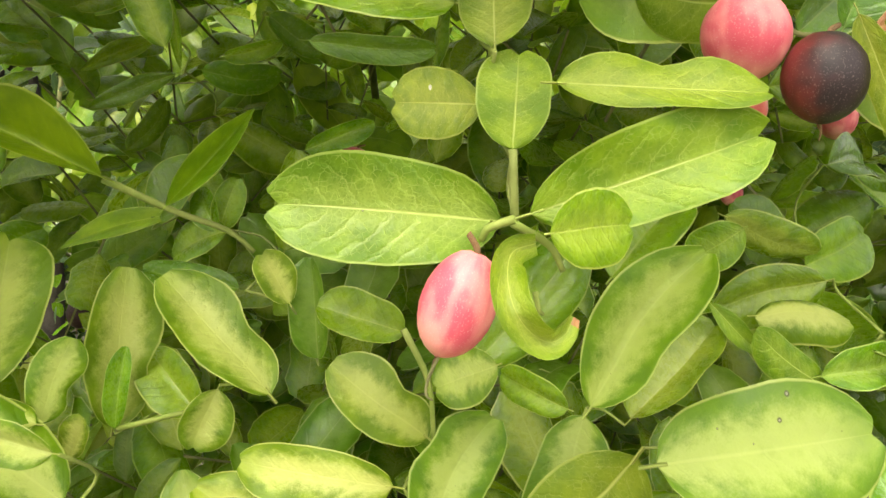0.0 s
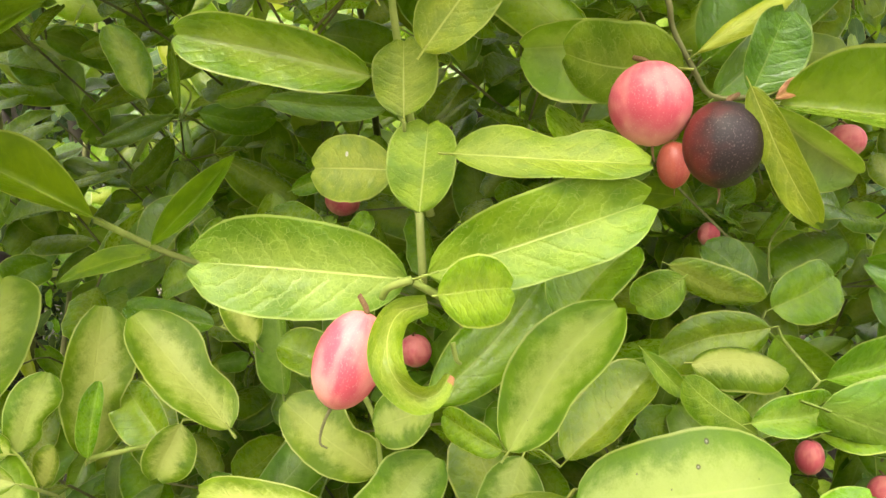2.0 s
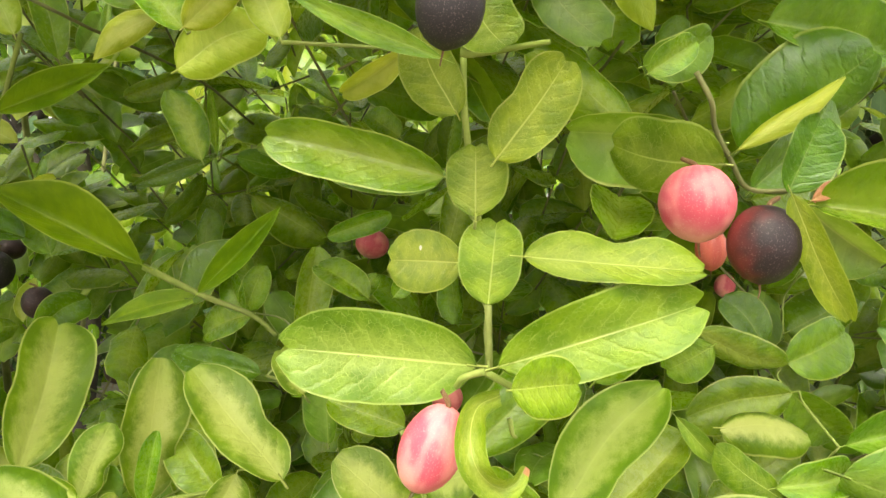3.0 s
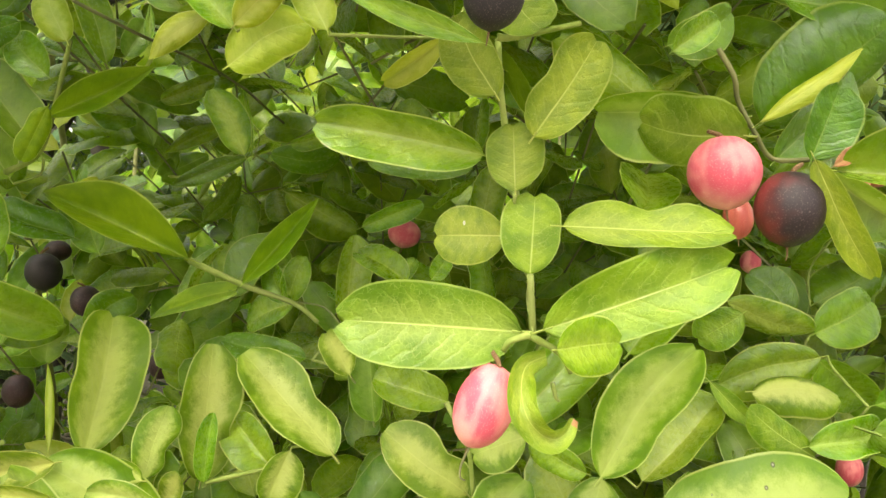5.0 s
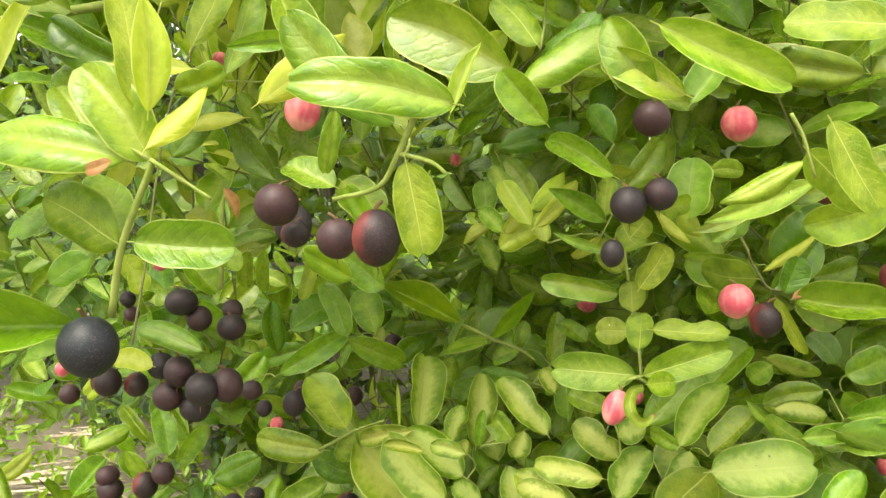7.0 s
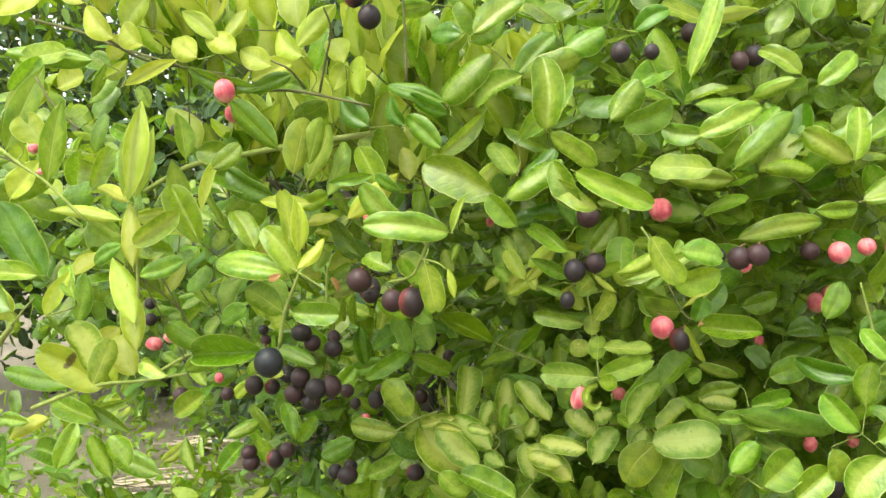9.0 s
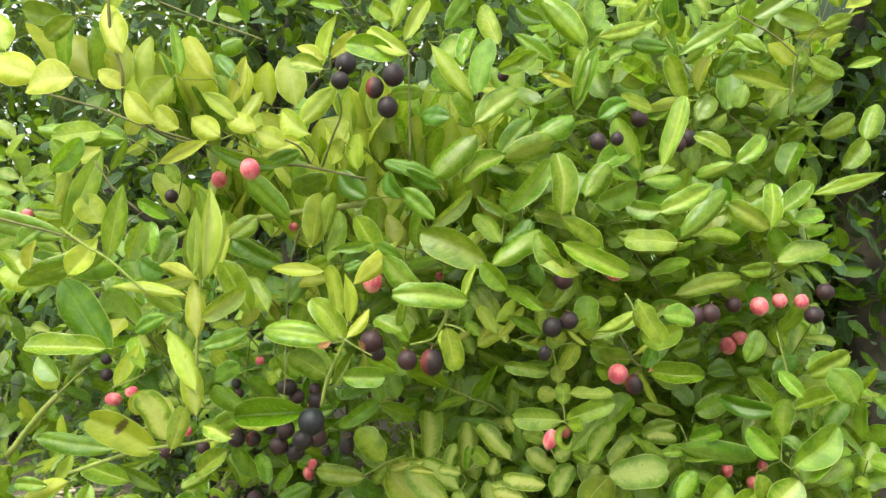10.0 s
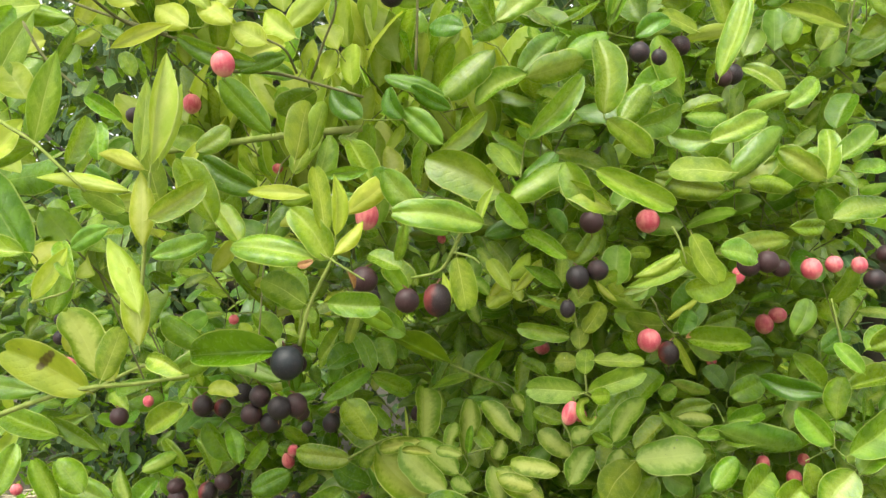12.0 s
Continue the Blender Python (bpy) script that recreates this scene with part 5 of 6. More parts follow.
leaf(b, "d", "ell", 51, -93, 113, 84, -76, 127, 20.1, 20)
leaf(b, "w", "rnd", -4, -24, 44, -17, -28, 62, 14.1, -20)
leaf(b, "v", "rnd", 44, -19, 20, 34, -17, 7, 18.2, -15)
leaf(b, "h", "ell", 82, -176, 35, 98, -168, 6, 16.5, -27)
leaf(b, "v", "lan", 80, -119, 26, 49, -122, 9, 10.1, 7)
leaf(b, "v", "poi", 99, -168, 26, 123, -157, 22, 16.8, -19)
leaf(b, "g", "ell", 115, -98, 11, 84, -97, -2, 19.5, -20)
berry(b, "black", 1, -69, -13, 5.6, 6.9)
berry(b, "half", 104, 2, 17, 6.9, 6.3)
berry(b, "pink", 60, 8, 55, 9.5, 9.8)
berry(b, "black", 19, -72, 50, 8.7, 8.4)
berry(b, "black", 9, -76, 10, 8.4, 8.7)
berry(b, "black", 23, -70, 15, 7.9, 7.7)
berry(b, "pink", 126, -17, 11, 5.0, 6.7)
berry(b, "black", 126, -79, 18, 8.2, 8.2)
berry(b, "black", 138, -79, 20, 7.8, 7.8)
stem(b, 0.8, 0.5, (72, -151, 41), (76, -149, 34), (78, -148, 28), (81, -146, 18))
b = bough(186, 68, -78)
leaf(b, "v", "ell", 113, 79, -101, 79, 75, -110, 18.7, -5)
leaf(b, "w", "rnd", 94, 71, -112, 105, 70, -119, 9.8, 5)
leaf(b, "h", "ell", 101, 47, -127, 78, 40, -111, 10.9, 12)
leaf(b, "v", "ell", 98, 45, -123, 128, 53, -118, 13.0, -21)
leaf(b, "g", "ell", 120, 54, -128, 155, 66, -122, 19.7, -14)
leaf(b, "g", "ell", 124, 61, -113, 156, 73, -105, 15.5, -25)
leaf(b, "v", "poi", 213, 73, 58, 262, 83, 75, 26.3, -29)
leaf(b, "v", "poi", 116, 59, 29, 183, 86, 44, 20.5, -2)
leaf(b, "g", "poi", 177, 63, 51, 212, 80, 52, 14.8, 6)
leaf(b, "d", "poi", 210, 109, -93, 159, 106, -82, 20.1, 7)
leaf(b, "v", "poi", 212, 72, -110, 215, 67, -74, 21.8, -27)
leaf(b, "g", "poi", 214, 125, -90, 190, 112, -61, 19.0, 14)
leaf(b, "g", "lan", 220, 77, -85, 276, 109, -72, 20.3, -31)
leaf(b, "g", "poi", 206, 60, -129, 179, 61, -100, 20.8, -7)
leaf(b, "v", "poi", 115, 42, -117, 195, 79, -146, 29.0, 9)
leaf(b, "v", "poi", 220, 64, -137, 265, 85, -105, 33.3, 3)
leaf(b, "v", "rnd", 230, 71, -154, 248, 76, -126, 24.6, -43)
leaf(b, "v", "poi", 242, 77, -156, 278, 90, -136, 24.2, -12)
leaf(b, "v", "poi", 226, 75, -153, 198, 61, -185, 32.0, 8)
leaf(b, "g", "poi", 186, 61, -145, 197, 63, -172, 21.0, -29)
leaf(b, "g", "poi", 244, 104, -54, 271, 118, -34, 25.9, -37)
leaf(b, "d", "poi", 212, 122, -57, 239, 136, -42, 22.3, 0)
leaf(b, "g", "poi", 134, 38, -174, 159, 57, -152, 33.6, 11)
leaf(b, "g", "poi", 158, 50, -186, 184, 63, -163, 27.3, 6)
leaf(b, "g", "poi", 110, 27, -162, 130, 39, -139, 20.4, -3)
leaf(b, "w", "poi", 184, 92, -41, 198, 91, -11, 20.5, 4)
leaf(b, "g", "ell", 269, 51, -28, 237, 35, -47, 20.6, -15)
leaf(b, "v", "ell", 262, -4, -64, 245, -7, -35, 26.8, 3)
leaf(b, "w", "poi", 227, 45, -68, 209, 48, -44, 14.3, 12)
berry(b, "pink", 194, 67, 16, 8.7, 9.3)
berry(b, "pink", 215, 83, 20, 7.3, 7.3)
berry(b, "pink", 235, 83, 19, 6.7, 7.2)
berry(b, "black", 256, 81, 28, 8.7, 8.2)
berry(b, "black", 242, 64, 7, 9.0, 8.5)
berry(b, "black", 172, 83, 17, 7.9, 7.9)
berry(b, "pink", 170, 192, -174, 6.4, 8.0)
berry(b, "pink", 195, 173, -182, 7.2, 7.2)
berry(b, "pink", 207, 190, -168, 5.6, 6.0)
stem(b, 1.2, 0.8, (220, 77, -56), (214, 72, -30), (209, 68, -9))
b = bough(-401, -147, 120)
berry(b, "black", -320, -123, 134, 6.1, 6.1)
berry(b, "pink", -422, -181, 120, 4.9, 4.4)
berry(b, "pink", -462, -137, 104, 5.6, 4.6)
b = bough(-289, 149, -142)
leaf(b, "d", "poi", -214, 131, -200, -249, 116, -179, 25.4, 24)
leaf(b, "g", "ell", -366, 192, -153, -337, 198, -123, 24.6, 18)
leaf(b, "g", "ell", -305, 221, -116, -348, 204, -127, 19.7, 5)
leaf(b, "v", "ell", -292, 193, -82, -274, 208, -42, 19.4, -1)
leaf(b, "d", "ell", -249, 184, -94, -267, 181, -53, 21.8, 37)
leaf(b, "d", "ell", -329, 211, -118, -332, 203, -72, 21.4, 46)
leaf(b, "g", "rnd", -356, 177, -75, -337, 184, -55, 20.0, 19)
leaf(b, "v", "ell", -304, 180, -54, -329, 175, -42, 15.5, 34)
leaf(b, "h", "rnd", -387, 98, -48, -402, 90, -27, 19.0, 32)
leaf(b, "h", "ell", -331, 130, -39, -345, 122, -51, 14.0, -23)
leaf(b, "g", "ell", -346, 218, -161, -321, 226, -182, 16.3, -13)
leaf(b, "d", "ell", -335, 231, -141, -361, 224, -158, 18.2, -12)
leaf(b, "d", "ell", -204, 184, -116, -185, 194, -98, 20.2, 27)
leaf(b, "g", "poi", -364, 124, -180, -386, 111, -139, 22.1, 5)
leaf(b, "g", "poi", -312, 130, -231, -340, 128, -205, 19.7, 30)
leaf(b, "d", "poi", -299, 126, -190, -341, 125, -211, 26.1, -0)
leaf(b, "v", "poi", -282, 126, -228, -242, 132, -208, 21.5, -21)
berry(b, "black", -238, 206, -89, 9.4, 10.0)
berry(b, "black", -211, 198, -103, 7.8, 8.1)
berry(b, "black", -248, 198, -151, 7.8, 8.7)
berry(b, "black", -201, 269, -149, 7.6, 9.0)
berry(b, "black", -256, 175, -141, 8.0, 9.2)
berry(b, "black", -240, 224, -79, 7.0, 5.7)
berry(b, "black", -378, 40, -187, 8.8, 7.5)
berry(b, "black", -377, 42, -198, 9.7, 9.2)
berry(b, "half", -345, 40, -191, 9.1, 9.9)
berry(b, "black", -328, 38, -180, 8.2, 8.2)
berry(b, "black", -269, 64, -199, 7.4, 6.6)
berry(b, "black", -261, 44, -202, 10.6, 9.4)
berry(b, "black", -275, 44, -199, 7.7, 7.7)
berry(b, "half", -205, 86, -206, 9.7, 8.5)
curled_leaf(BOUGHS[0], 6.8, (13.5, -30, -84), (9.1, -37, -85), (7.8, -44, -88.2), (8.6, -48, -92.6), (11, -48, -96.3), (14.5, -46, -98.6), (17.4, -44, -97.6), (18.9, -42, -95))


# twigs: each bough's leaves and berries are joined by their nearest neighbours, and the bough runs back to the root
def tree_edges(p):
    """Edges of the shortest tree through the points p."""
    n = len(p)
    d = np.linalg.norm(p[:, None] - p[None], axis=2)
    d = d * (1 + 0.8 * np.abs(p[:, None, 0] - p[None, :, 0]) / (d + 1e-6))
    best, link, done, out = d[0].copy(), np.zeros(n, int), {0}, []
    for _ in range(n - 1):
        best[list(done)] = 1e9
        k = int(np.argmin(best))
        out.append((link[k], k))
        done.add(k)
        closer = d[k] < best
        link[closer], best[closer] = k, d[k][closer]
    return out


twig_rng = random.Random(8)
PLACES = np.array([tuple(q) for q in LEAF_PLACES])
for b in BOUGHS:
    verts, faces, which = [], [], []

    def add_tube(points, radii, sides, slot):
        v, f = tube(points, radii, sides)
        k = len(verts)
        verts.extend(v)
        faces.extend(tuple(k + i for i in q) for q in f)
        which.extend([slot] * len(f))

    p = np.array([tuple(q) for q in b["bases"]])
    for i, k in tree_edges(p):
        a, c = Vector(p[i]), Vector(p[k])
        gap = (a - c).length
        if gap > (0.022 if i in b.get("ends", ()) or k in b.get("ends", ()) else 0.036) or gap < 0.002:
            continue
        mid = (a + c) / 2 + Vector((twig_rng.uniform(-1, 1) * 0.08 * gap, 0.45 * gap, twig_rng.uniform(-0.1, 0.1) * gap))
        cover = (np.hypot(PLACES[:, 0] - mid.x, PLACES[:, 2] - mid.z) < 0.011) & (PLACES[:, 1] > mid.y - 0.003)
        if cover.any():   # twigs run behind the blades, not across them
            continue
        pts = curved([a, mid, c], 3)
        add_tube(pts, [twig_rng.uniform(0.0004, 0.0006)] * len(pts), 5, 0)
    for pts, r0, r1, woody in b["stems"]:
        pts = curved(pts, 4)
        add_tube(pts, np.linspace(r0, r1, len(pts)), 7, woody)
    at = b["at"]
    deep = max(q.y for q in b["bases"])
    foot = Vector((at.x * 0.98, deep + 0.05, at.z - 0.04))
    root = b["root"]
    mid = (root.x + at.x) / 2
    if deep < 0.15:   # outer boughs arch over from the top of the shrub
        limb = curved([root, Vector((mid, 0.68, 0.75)), Vector((0.3 * root.x + 0.7 * at.x, 0.52, 1.24)), Vector((at.x * 1.05, 0.3, max(1.33, at.z + 0.02))), Vector((at.x * 1.05, 0.5 * (deep + 0.25), max(1.3, at.z))), foot], 5)
    else:
        limb = curved([root, Vector((mid, 0.72, 0.6)), Vector((0.1 * root.x + 0.9 * at.x, 0.74, at.z - 0.15)), Vector((at.x, 0.5 * (deep + 0.74), at.z - 0.05)), foot], 5)
    add_tube(limb, [0.007 * (1 - k / (len(limb) - 1)) ** 3.0 + 0.0006 for k in range(len(limb))], 8, 1)
    me = b["object"].data
    me.from_pydata([tuple(v) for v in verts], [], faces)
    me.materials.append(TWIG)
    me.materials.append(WOOD)
    me.polygons.foreach_set("material_index", which)
    me.polygons.foreach_set("use_smooth", [True] * len(me.polygons))
    me.update()


# ---- deeper foliage of the shrub, behind the leaves above ----
def foliage(name, centres, axes, ups, sizes, tones, parent, label, seed, nu=6, nv=4):
    """Many small leaves in one mesh; tones: which material each takes."""
    rng = random.Random(seed)
    kinds = sorted(set(tones))
    shapes = [leaf_sheet(rng.choice(("ell", "ell", "poi", "poi", "rnd", "not")), rng, nu, nv) for _ in range(10)]
    slim = [leaf_sheet("acu", rng, nu, nv) for _ in range(5)]
    vs, fs, us, ws, base = [], [], [], [], 0
    for c, ax, up, (ln, wd), tone in zip(centres, axes, ups, sizes, tones):
        v, f, t = slim[rng.randrange(len(slim))] if tone in "yb" else shapes[rng.randrange(len(shapes))]
        f = f[:nu * nv]
        v, t = np.array(v[:(nu + 1) * (nv + 1)]), t[:(nu + 1) * (nv + 1)]
        side = np.cross(up, ax)
        w = c + np.outer((v[:, 0] - 0.5) * ln, ax) + np.outer(v[:, 1] * wd, side) + np.outer(v[:, 2] * ln * 0.8, up)
        vs.append(w)
        us += t
        fs += [tuple(base + i for i in q) for q in f]
        ws += [kinds.index(tone)] * len(f)
        base += len(v)
    ob = mesh_object(name, np.concatenate(vs), fs, [FILL[k] for k in kinds], parent, us, ws)
    return tagged(ob, label, kind="stuff")


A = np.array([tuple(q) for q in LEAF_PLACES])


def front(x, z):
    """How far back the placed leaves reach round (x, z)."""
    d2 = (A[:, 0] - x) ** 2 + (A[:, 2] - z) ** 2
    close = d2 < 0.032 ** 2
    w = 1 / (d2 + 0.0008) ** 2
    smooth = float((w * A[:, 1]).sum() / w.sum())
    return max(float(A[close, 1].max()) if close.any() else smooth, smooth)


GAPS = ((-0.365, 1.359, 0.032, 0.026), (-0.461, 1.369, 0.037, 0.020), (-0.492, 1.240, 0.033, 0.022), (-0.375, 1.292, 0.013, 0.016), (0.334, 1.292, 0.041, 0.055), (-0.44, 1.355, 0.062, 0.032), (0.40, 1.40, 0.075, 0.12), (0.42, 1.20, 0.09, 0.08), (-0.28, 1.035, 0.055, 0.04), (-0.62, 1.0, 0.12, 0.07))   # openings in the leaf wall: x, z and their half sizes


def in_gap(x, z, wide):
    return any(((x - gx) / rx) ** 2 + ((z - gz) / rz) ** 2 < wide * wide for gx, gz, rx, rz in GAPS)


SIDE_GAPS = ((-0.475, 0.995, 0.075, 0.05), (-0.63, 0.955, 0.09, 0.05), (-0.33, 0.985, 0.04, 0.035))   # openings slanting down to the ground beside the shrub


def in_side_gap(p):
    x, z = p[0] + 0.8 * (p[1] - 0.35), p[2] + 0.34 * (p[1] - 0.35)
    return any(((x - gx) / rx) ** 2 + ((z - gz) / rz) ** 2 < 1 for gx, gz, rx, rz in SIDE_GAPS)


fill_rng = np.random.default_rng(21)
centres, axes, ups, sizes, tones = [], [], [], [], []
twig_v, twig_f = [], []
count = 0
while len(centres) < 8600 and count < 18000:
    count += 1
    x, z = fill_rng.uniform(-0.75, 0.62), fill_rng.uniform(0.70, 1.57)
    crest = 1.44 if -0.36 < x < -0.04 else 1.52 if x > 0 else 1.46 if x > -0.05 else 1.36
    if z > crest + 0.04 * math.sin(9 * x) or (x < -0.16 and z < 1.07) and fill_rng.random() < 0.3:
        continue
    if x > 0.27 and (1.12 < z < 1.45 or x > 0.31):
        continue
    if in_gap(x, z, 1.2) or (x < -0.33 and fill_rng.random() < (0.73 if z > 1.15 else 0.25)):
        continue
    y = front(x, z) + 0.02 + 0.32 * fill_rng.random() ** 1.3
    way = np.array([fill_rng.normal(0, 0.5), -0.55, fill_rng.uniform(0.0, 1.0)])
    way /= np.linalg.norm(way)
    nodes_n = int(fill_rng.integers(2, 5))
    end = np.array([x, y, z])
    path = [end - way * 0.022 * k for k in range(nodes_n + 1)]
    kept = 0
    for k in range(nodes_n):
        node = path[k]
        q = np.cross(way, fill_rng.normal(size=3))
        q /= np.linalg.norm(q)
        for s in (1, -1):
            ax = s * q + 0.55 * way + fill_rng.normal(0, 0.15, 3)
            ax /= np.linalg.norm(ax)
            spray = -0.38 < node[0] < -0.05 and node[2] > 1.285
            if spray:   # the yellow sprays hold their leaves upright
                ax = ax * 0.6 + np.array([0.1, -0.1, 0.9])
                ax /= np.linalg.norm(ax)
            ln = fill_rng.uniform(0.034, 0.058) if spray else fill_rng.uniform(0.022, 0.047)
            c = node + ax * ln * 0.55
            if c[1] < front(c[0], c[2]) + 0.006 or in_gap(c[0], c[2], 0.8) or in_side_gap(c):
                continue
            up = np.array([0, -0.6, 0.75]) + fill_rng.normal(0, 0.35, 3)
            up -= ax * up.dot(ax)
            up /= np.linalg.norm(up)
            centres.append(c)
            axes.append(ax)
            ups.append(up)
            sizes.append((ln, ln * fill_rng.uniform(0.42, 0.6)))
            yellow = -0.38 < c[0] < -0.05 and c[2] > 1.285 + 0.1 * max(0.0, c[0] + 0.15)
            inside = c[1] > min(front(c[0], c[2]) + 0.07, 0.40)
            tones.append(fill_rng.choice(["y", "y", "y", "v", "g"]) if yellow else fill_rng.choice(["g", "d", "d", "v"]) if c[0] < -0.33 and c[2] < 1.285 else fill_rng.choice(["y", "v", "w", "v", "g"]) if c[0] < -0.15 and c[2] < 1.285 else fill_rng.choice(["g", "v", "w", "v"]) if c[2] < 1.1 else fill_rng.choice(["g", "v", "g", "u", "v"]) if inside else fill_rng.choice(["g", "v", "g", "d", "w", "v"]))
            kept += 1
    if kept:
        v, f = tube([Vector(p) for p in path], [0.0006] * len(path), 4)
        k = len(twig_v)
        twig_v += v
        twig_f += [tuple(k + i for i in q) for q in f]
holder = new("inner_growth", bpy.data.meshes.new("inner_growth"))
holder.data.from_pydata([tuple(v) for v in twig_v], [], twig_f)
holder.data.materials.append(WOOD)
holder.parent = shrub
holder.matrix_parent_inverse = Matrix.Translation(-ROOT)
tagged(holder, "thin brown inner twigs", kind="stuff")
inner = foliage("foliage", centres, axes, ups, sizes, tones, shrub, "dense green inner leaves", 5)
inner.matrix_parent_inverse = Matrix.Translation(-ROOT)


# loose lower sprays of the yellowing shrub, with gaps down to the ground
low_rng = np.random.default_rng(33)
centres, axes, ups, sizes, tones = [], [], [], [], []
while len(centres) < 400:
    end = np.array([low_rng.uniform(-0.78, -0.33), low_rng.uniform(0.14, 0.50), low_rng.uniform(0.84, 1.09)])
    way = np.array([low_rng.normal(0, 0.6), -0.4, low_rng.uniform(0.1, 1.0)])
    way /= np.linalg.norm(way)
    for k in range(int(low_rng.integers(3, 6))):
        node = end - way * 0.017 * k
        q = np.cross(way, low_rng.normal(size=3))
        q /= np.linalg.norm(q)
        for s in (1, -1):
            ax = s * q + 0.7 * way + low_rng.normal(0, 0.15, 3)
            ax /= np.linalg.norm(ax)
            up = np.array([0, -0.6, 0.75]) + low_rng.normal(0, 0.35, 3)
            up -= ax * up.dot(ax)
            up /= np.linalg.norm(up)
            ln = low_rng.uniform(0.018, 0.038)
            if in_side_gap(node + ax * ln * 0.55):
                continue
            centres.append(node + ax * ln * 0.55)
            axes.append(ax)
            ups.append(up)
            sizes.append((ln, ln * low_rng.uniform(0.30, 0.48)))
            tones.append(low_rng.choice(["b", "g", "d", "g", "d"]))
low = foliage("foliage", centres, axes, ups, sizes, tones, side_shrub, "loose yellow-green lower leaves", 15)
low.matrix_parent_inverse = Matrix.Translation(-SIDE_ROOT)


# the rest of both shrubs: their lower skirts, flanks and backs
def skirt(owner, cx, cy, rx, ry, top, count, seed, tones_of, label):
    rng = np.random.default_rng(seed)
    cs, ax, up, sz, tn = [], [], [], [], []
    while len(cs) < count:
        q, h = rng.uniform(0, 6.283), rng.uniform(0.12, top)
        r = (0.55 + 0.45 * rng.random()) * (1 - 0.35 * abs(h / top - 0.55)) * (1 + 0.12 * math.sin(3 * q + 5 * h))
        tuft = np.array([cx + rx * r * math.cos(q), cy + ry * r * math.sin(q), h])
        for _ in range(8):
            c = tuft + rng.normal(0, 0.03, 3)
            if c[1] < 0.30 + 0.9 * max(0.0, c[2] - 0.75) or c[2] < 0.06 or (c[2] > 0.72 and -1.2 < c[0] < -0.2) or (c[2] > 0.75 and c[0] > 0.30 and c[1] < 1.1):
                continue
            a = rng.normal(size=3) + np.array([math.cos(q), math.sin(q), 0.5])
            a /= np.linalg.norm(a)
            u = np.array([math.cos(q) * 0.5, math.sin(q) * 0.5, 0.9]) + rng.normal(0, 0.35, 3)
            u -= a * u.dot(a)
            u /= np.linalg.norm(u)
            ln = rng.uniform(0.03, 0.052)
            cs.append(c)
            ax.append(a)
            up.append(u)
            sz.append((ln, ln * rng.uniform(0.42, 0.58)))
            tn.append(rng.choice(tones_of))
    ob = foliage("foliage", cs, ax, up, sz, tn, owner, label, seed, 5, 2)
    ob.matrix_parent_inverse = Matrix.Translation(-owner.location)


skirt(shrub, 0.05, 0.72, 0.62, 0.5, 1.38, 5200, 61, ["g", "d", "v", "g"], "dense green outer leaves")
skirt(side_shrub, -0.62, 0.72, 0.5, 0.45, 1.30, 3200, 62, ["g", "d", "v", "y"], "green and yellowish outer leaves")


# ---- the growth behind ----
def background_tree(name, x, y, top, spread, leaves, seed, label, size, tones_of, clear=0.12):
    z0 = ground_height(x, y) - 0.03
    thing = tagged(new(name), label, "bush" if "bush" in name else "tree", "growth behind the shrub")
    thing.location = (x, y, z0)
    rng = np.random.default_rng(seed)
    v, f = tube(curved([(0, 0, 0), (0.05, 0.03, top * 0.3), (-0.04, 0.02, top * 0.65), (0.03, 0, top * 0.92)], 4), np.linspace(0.055, 0.015, 13), 9)
    trunk = mesh_object("trunk", v, f, [TRUNK], thing)
    for k in range(9):
        h = top * rng.uniform(0.25, 0.75)
        q = rng.uniform(0, 6.28)
        reach = spread * rng.uniform(0.5, 0.95)
        e = (reach * math.cos(q), reach * math.sin(q), h + top * rng.uniform(0.05, 0.3))
        v, f = tube(curved([(0, 0, h), (e[0] * 0.5, e[1] * 0.5, (h + e[2]) / 2 - 0.05), e], 4), np.linspace(0.03, 0.006, 9), 6)
        mesh_object("limb", v, f, [TRUNK], thing)
    cs, ax, up, sz, tn = [], [], [], [], []
    while len(cs) < leaves:
        clump = rng.normal(size=3)
        clump = clump / np.linalg.norm(clump) * rng.uniform(0.35, 1.0) ** 0.6
        clump = np.array([clump[0] * spread, clump[1] * spread, top * 0.56 + clump[2] * top * 0.46])
        if clump[2] < clear:
            continue
        for _ in range(int(rng.integers(14, 34))):
            c = clump + rng.normal(0, 0.10, 3) * spread
            a = rng.normal(size=3) + np.array([0, 0, -0.2])
            a /= np.linalg.norm(a)
            u = np.array([0, -0.2, 1.0]) + rng.normal(0, 0.5, 3)
            u -= a * u.dot(a)
            u /= np.linalg.norm(u)
            ln = size * rng.uniform(0.7, 1.4)
            cs.append(c)
            ax.append(a)
            up.append(u)
            sz.append((ln, ln * rng.uniform(0.35, 0.55)))
            tn.append(rng.choice(tones_of))
    foliage("crown", cs, ax, up, sz, tn, thing, "", seed, 4, 2)
    return thing


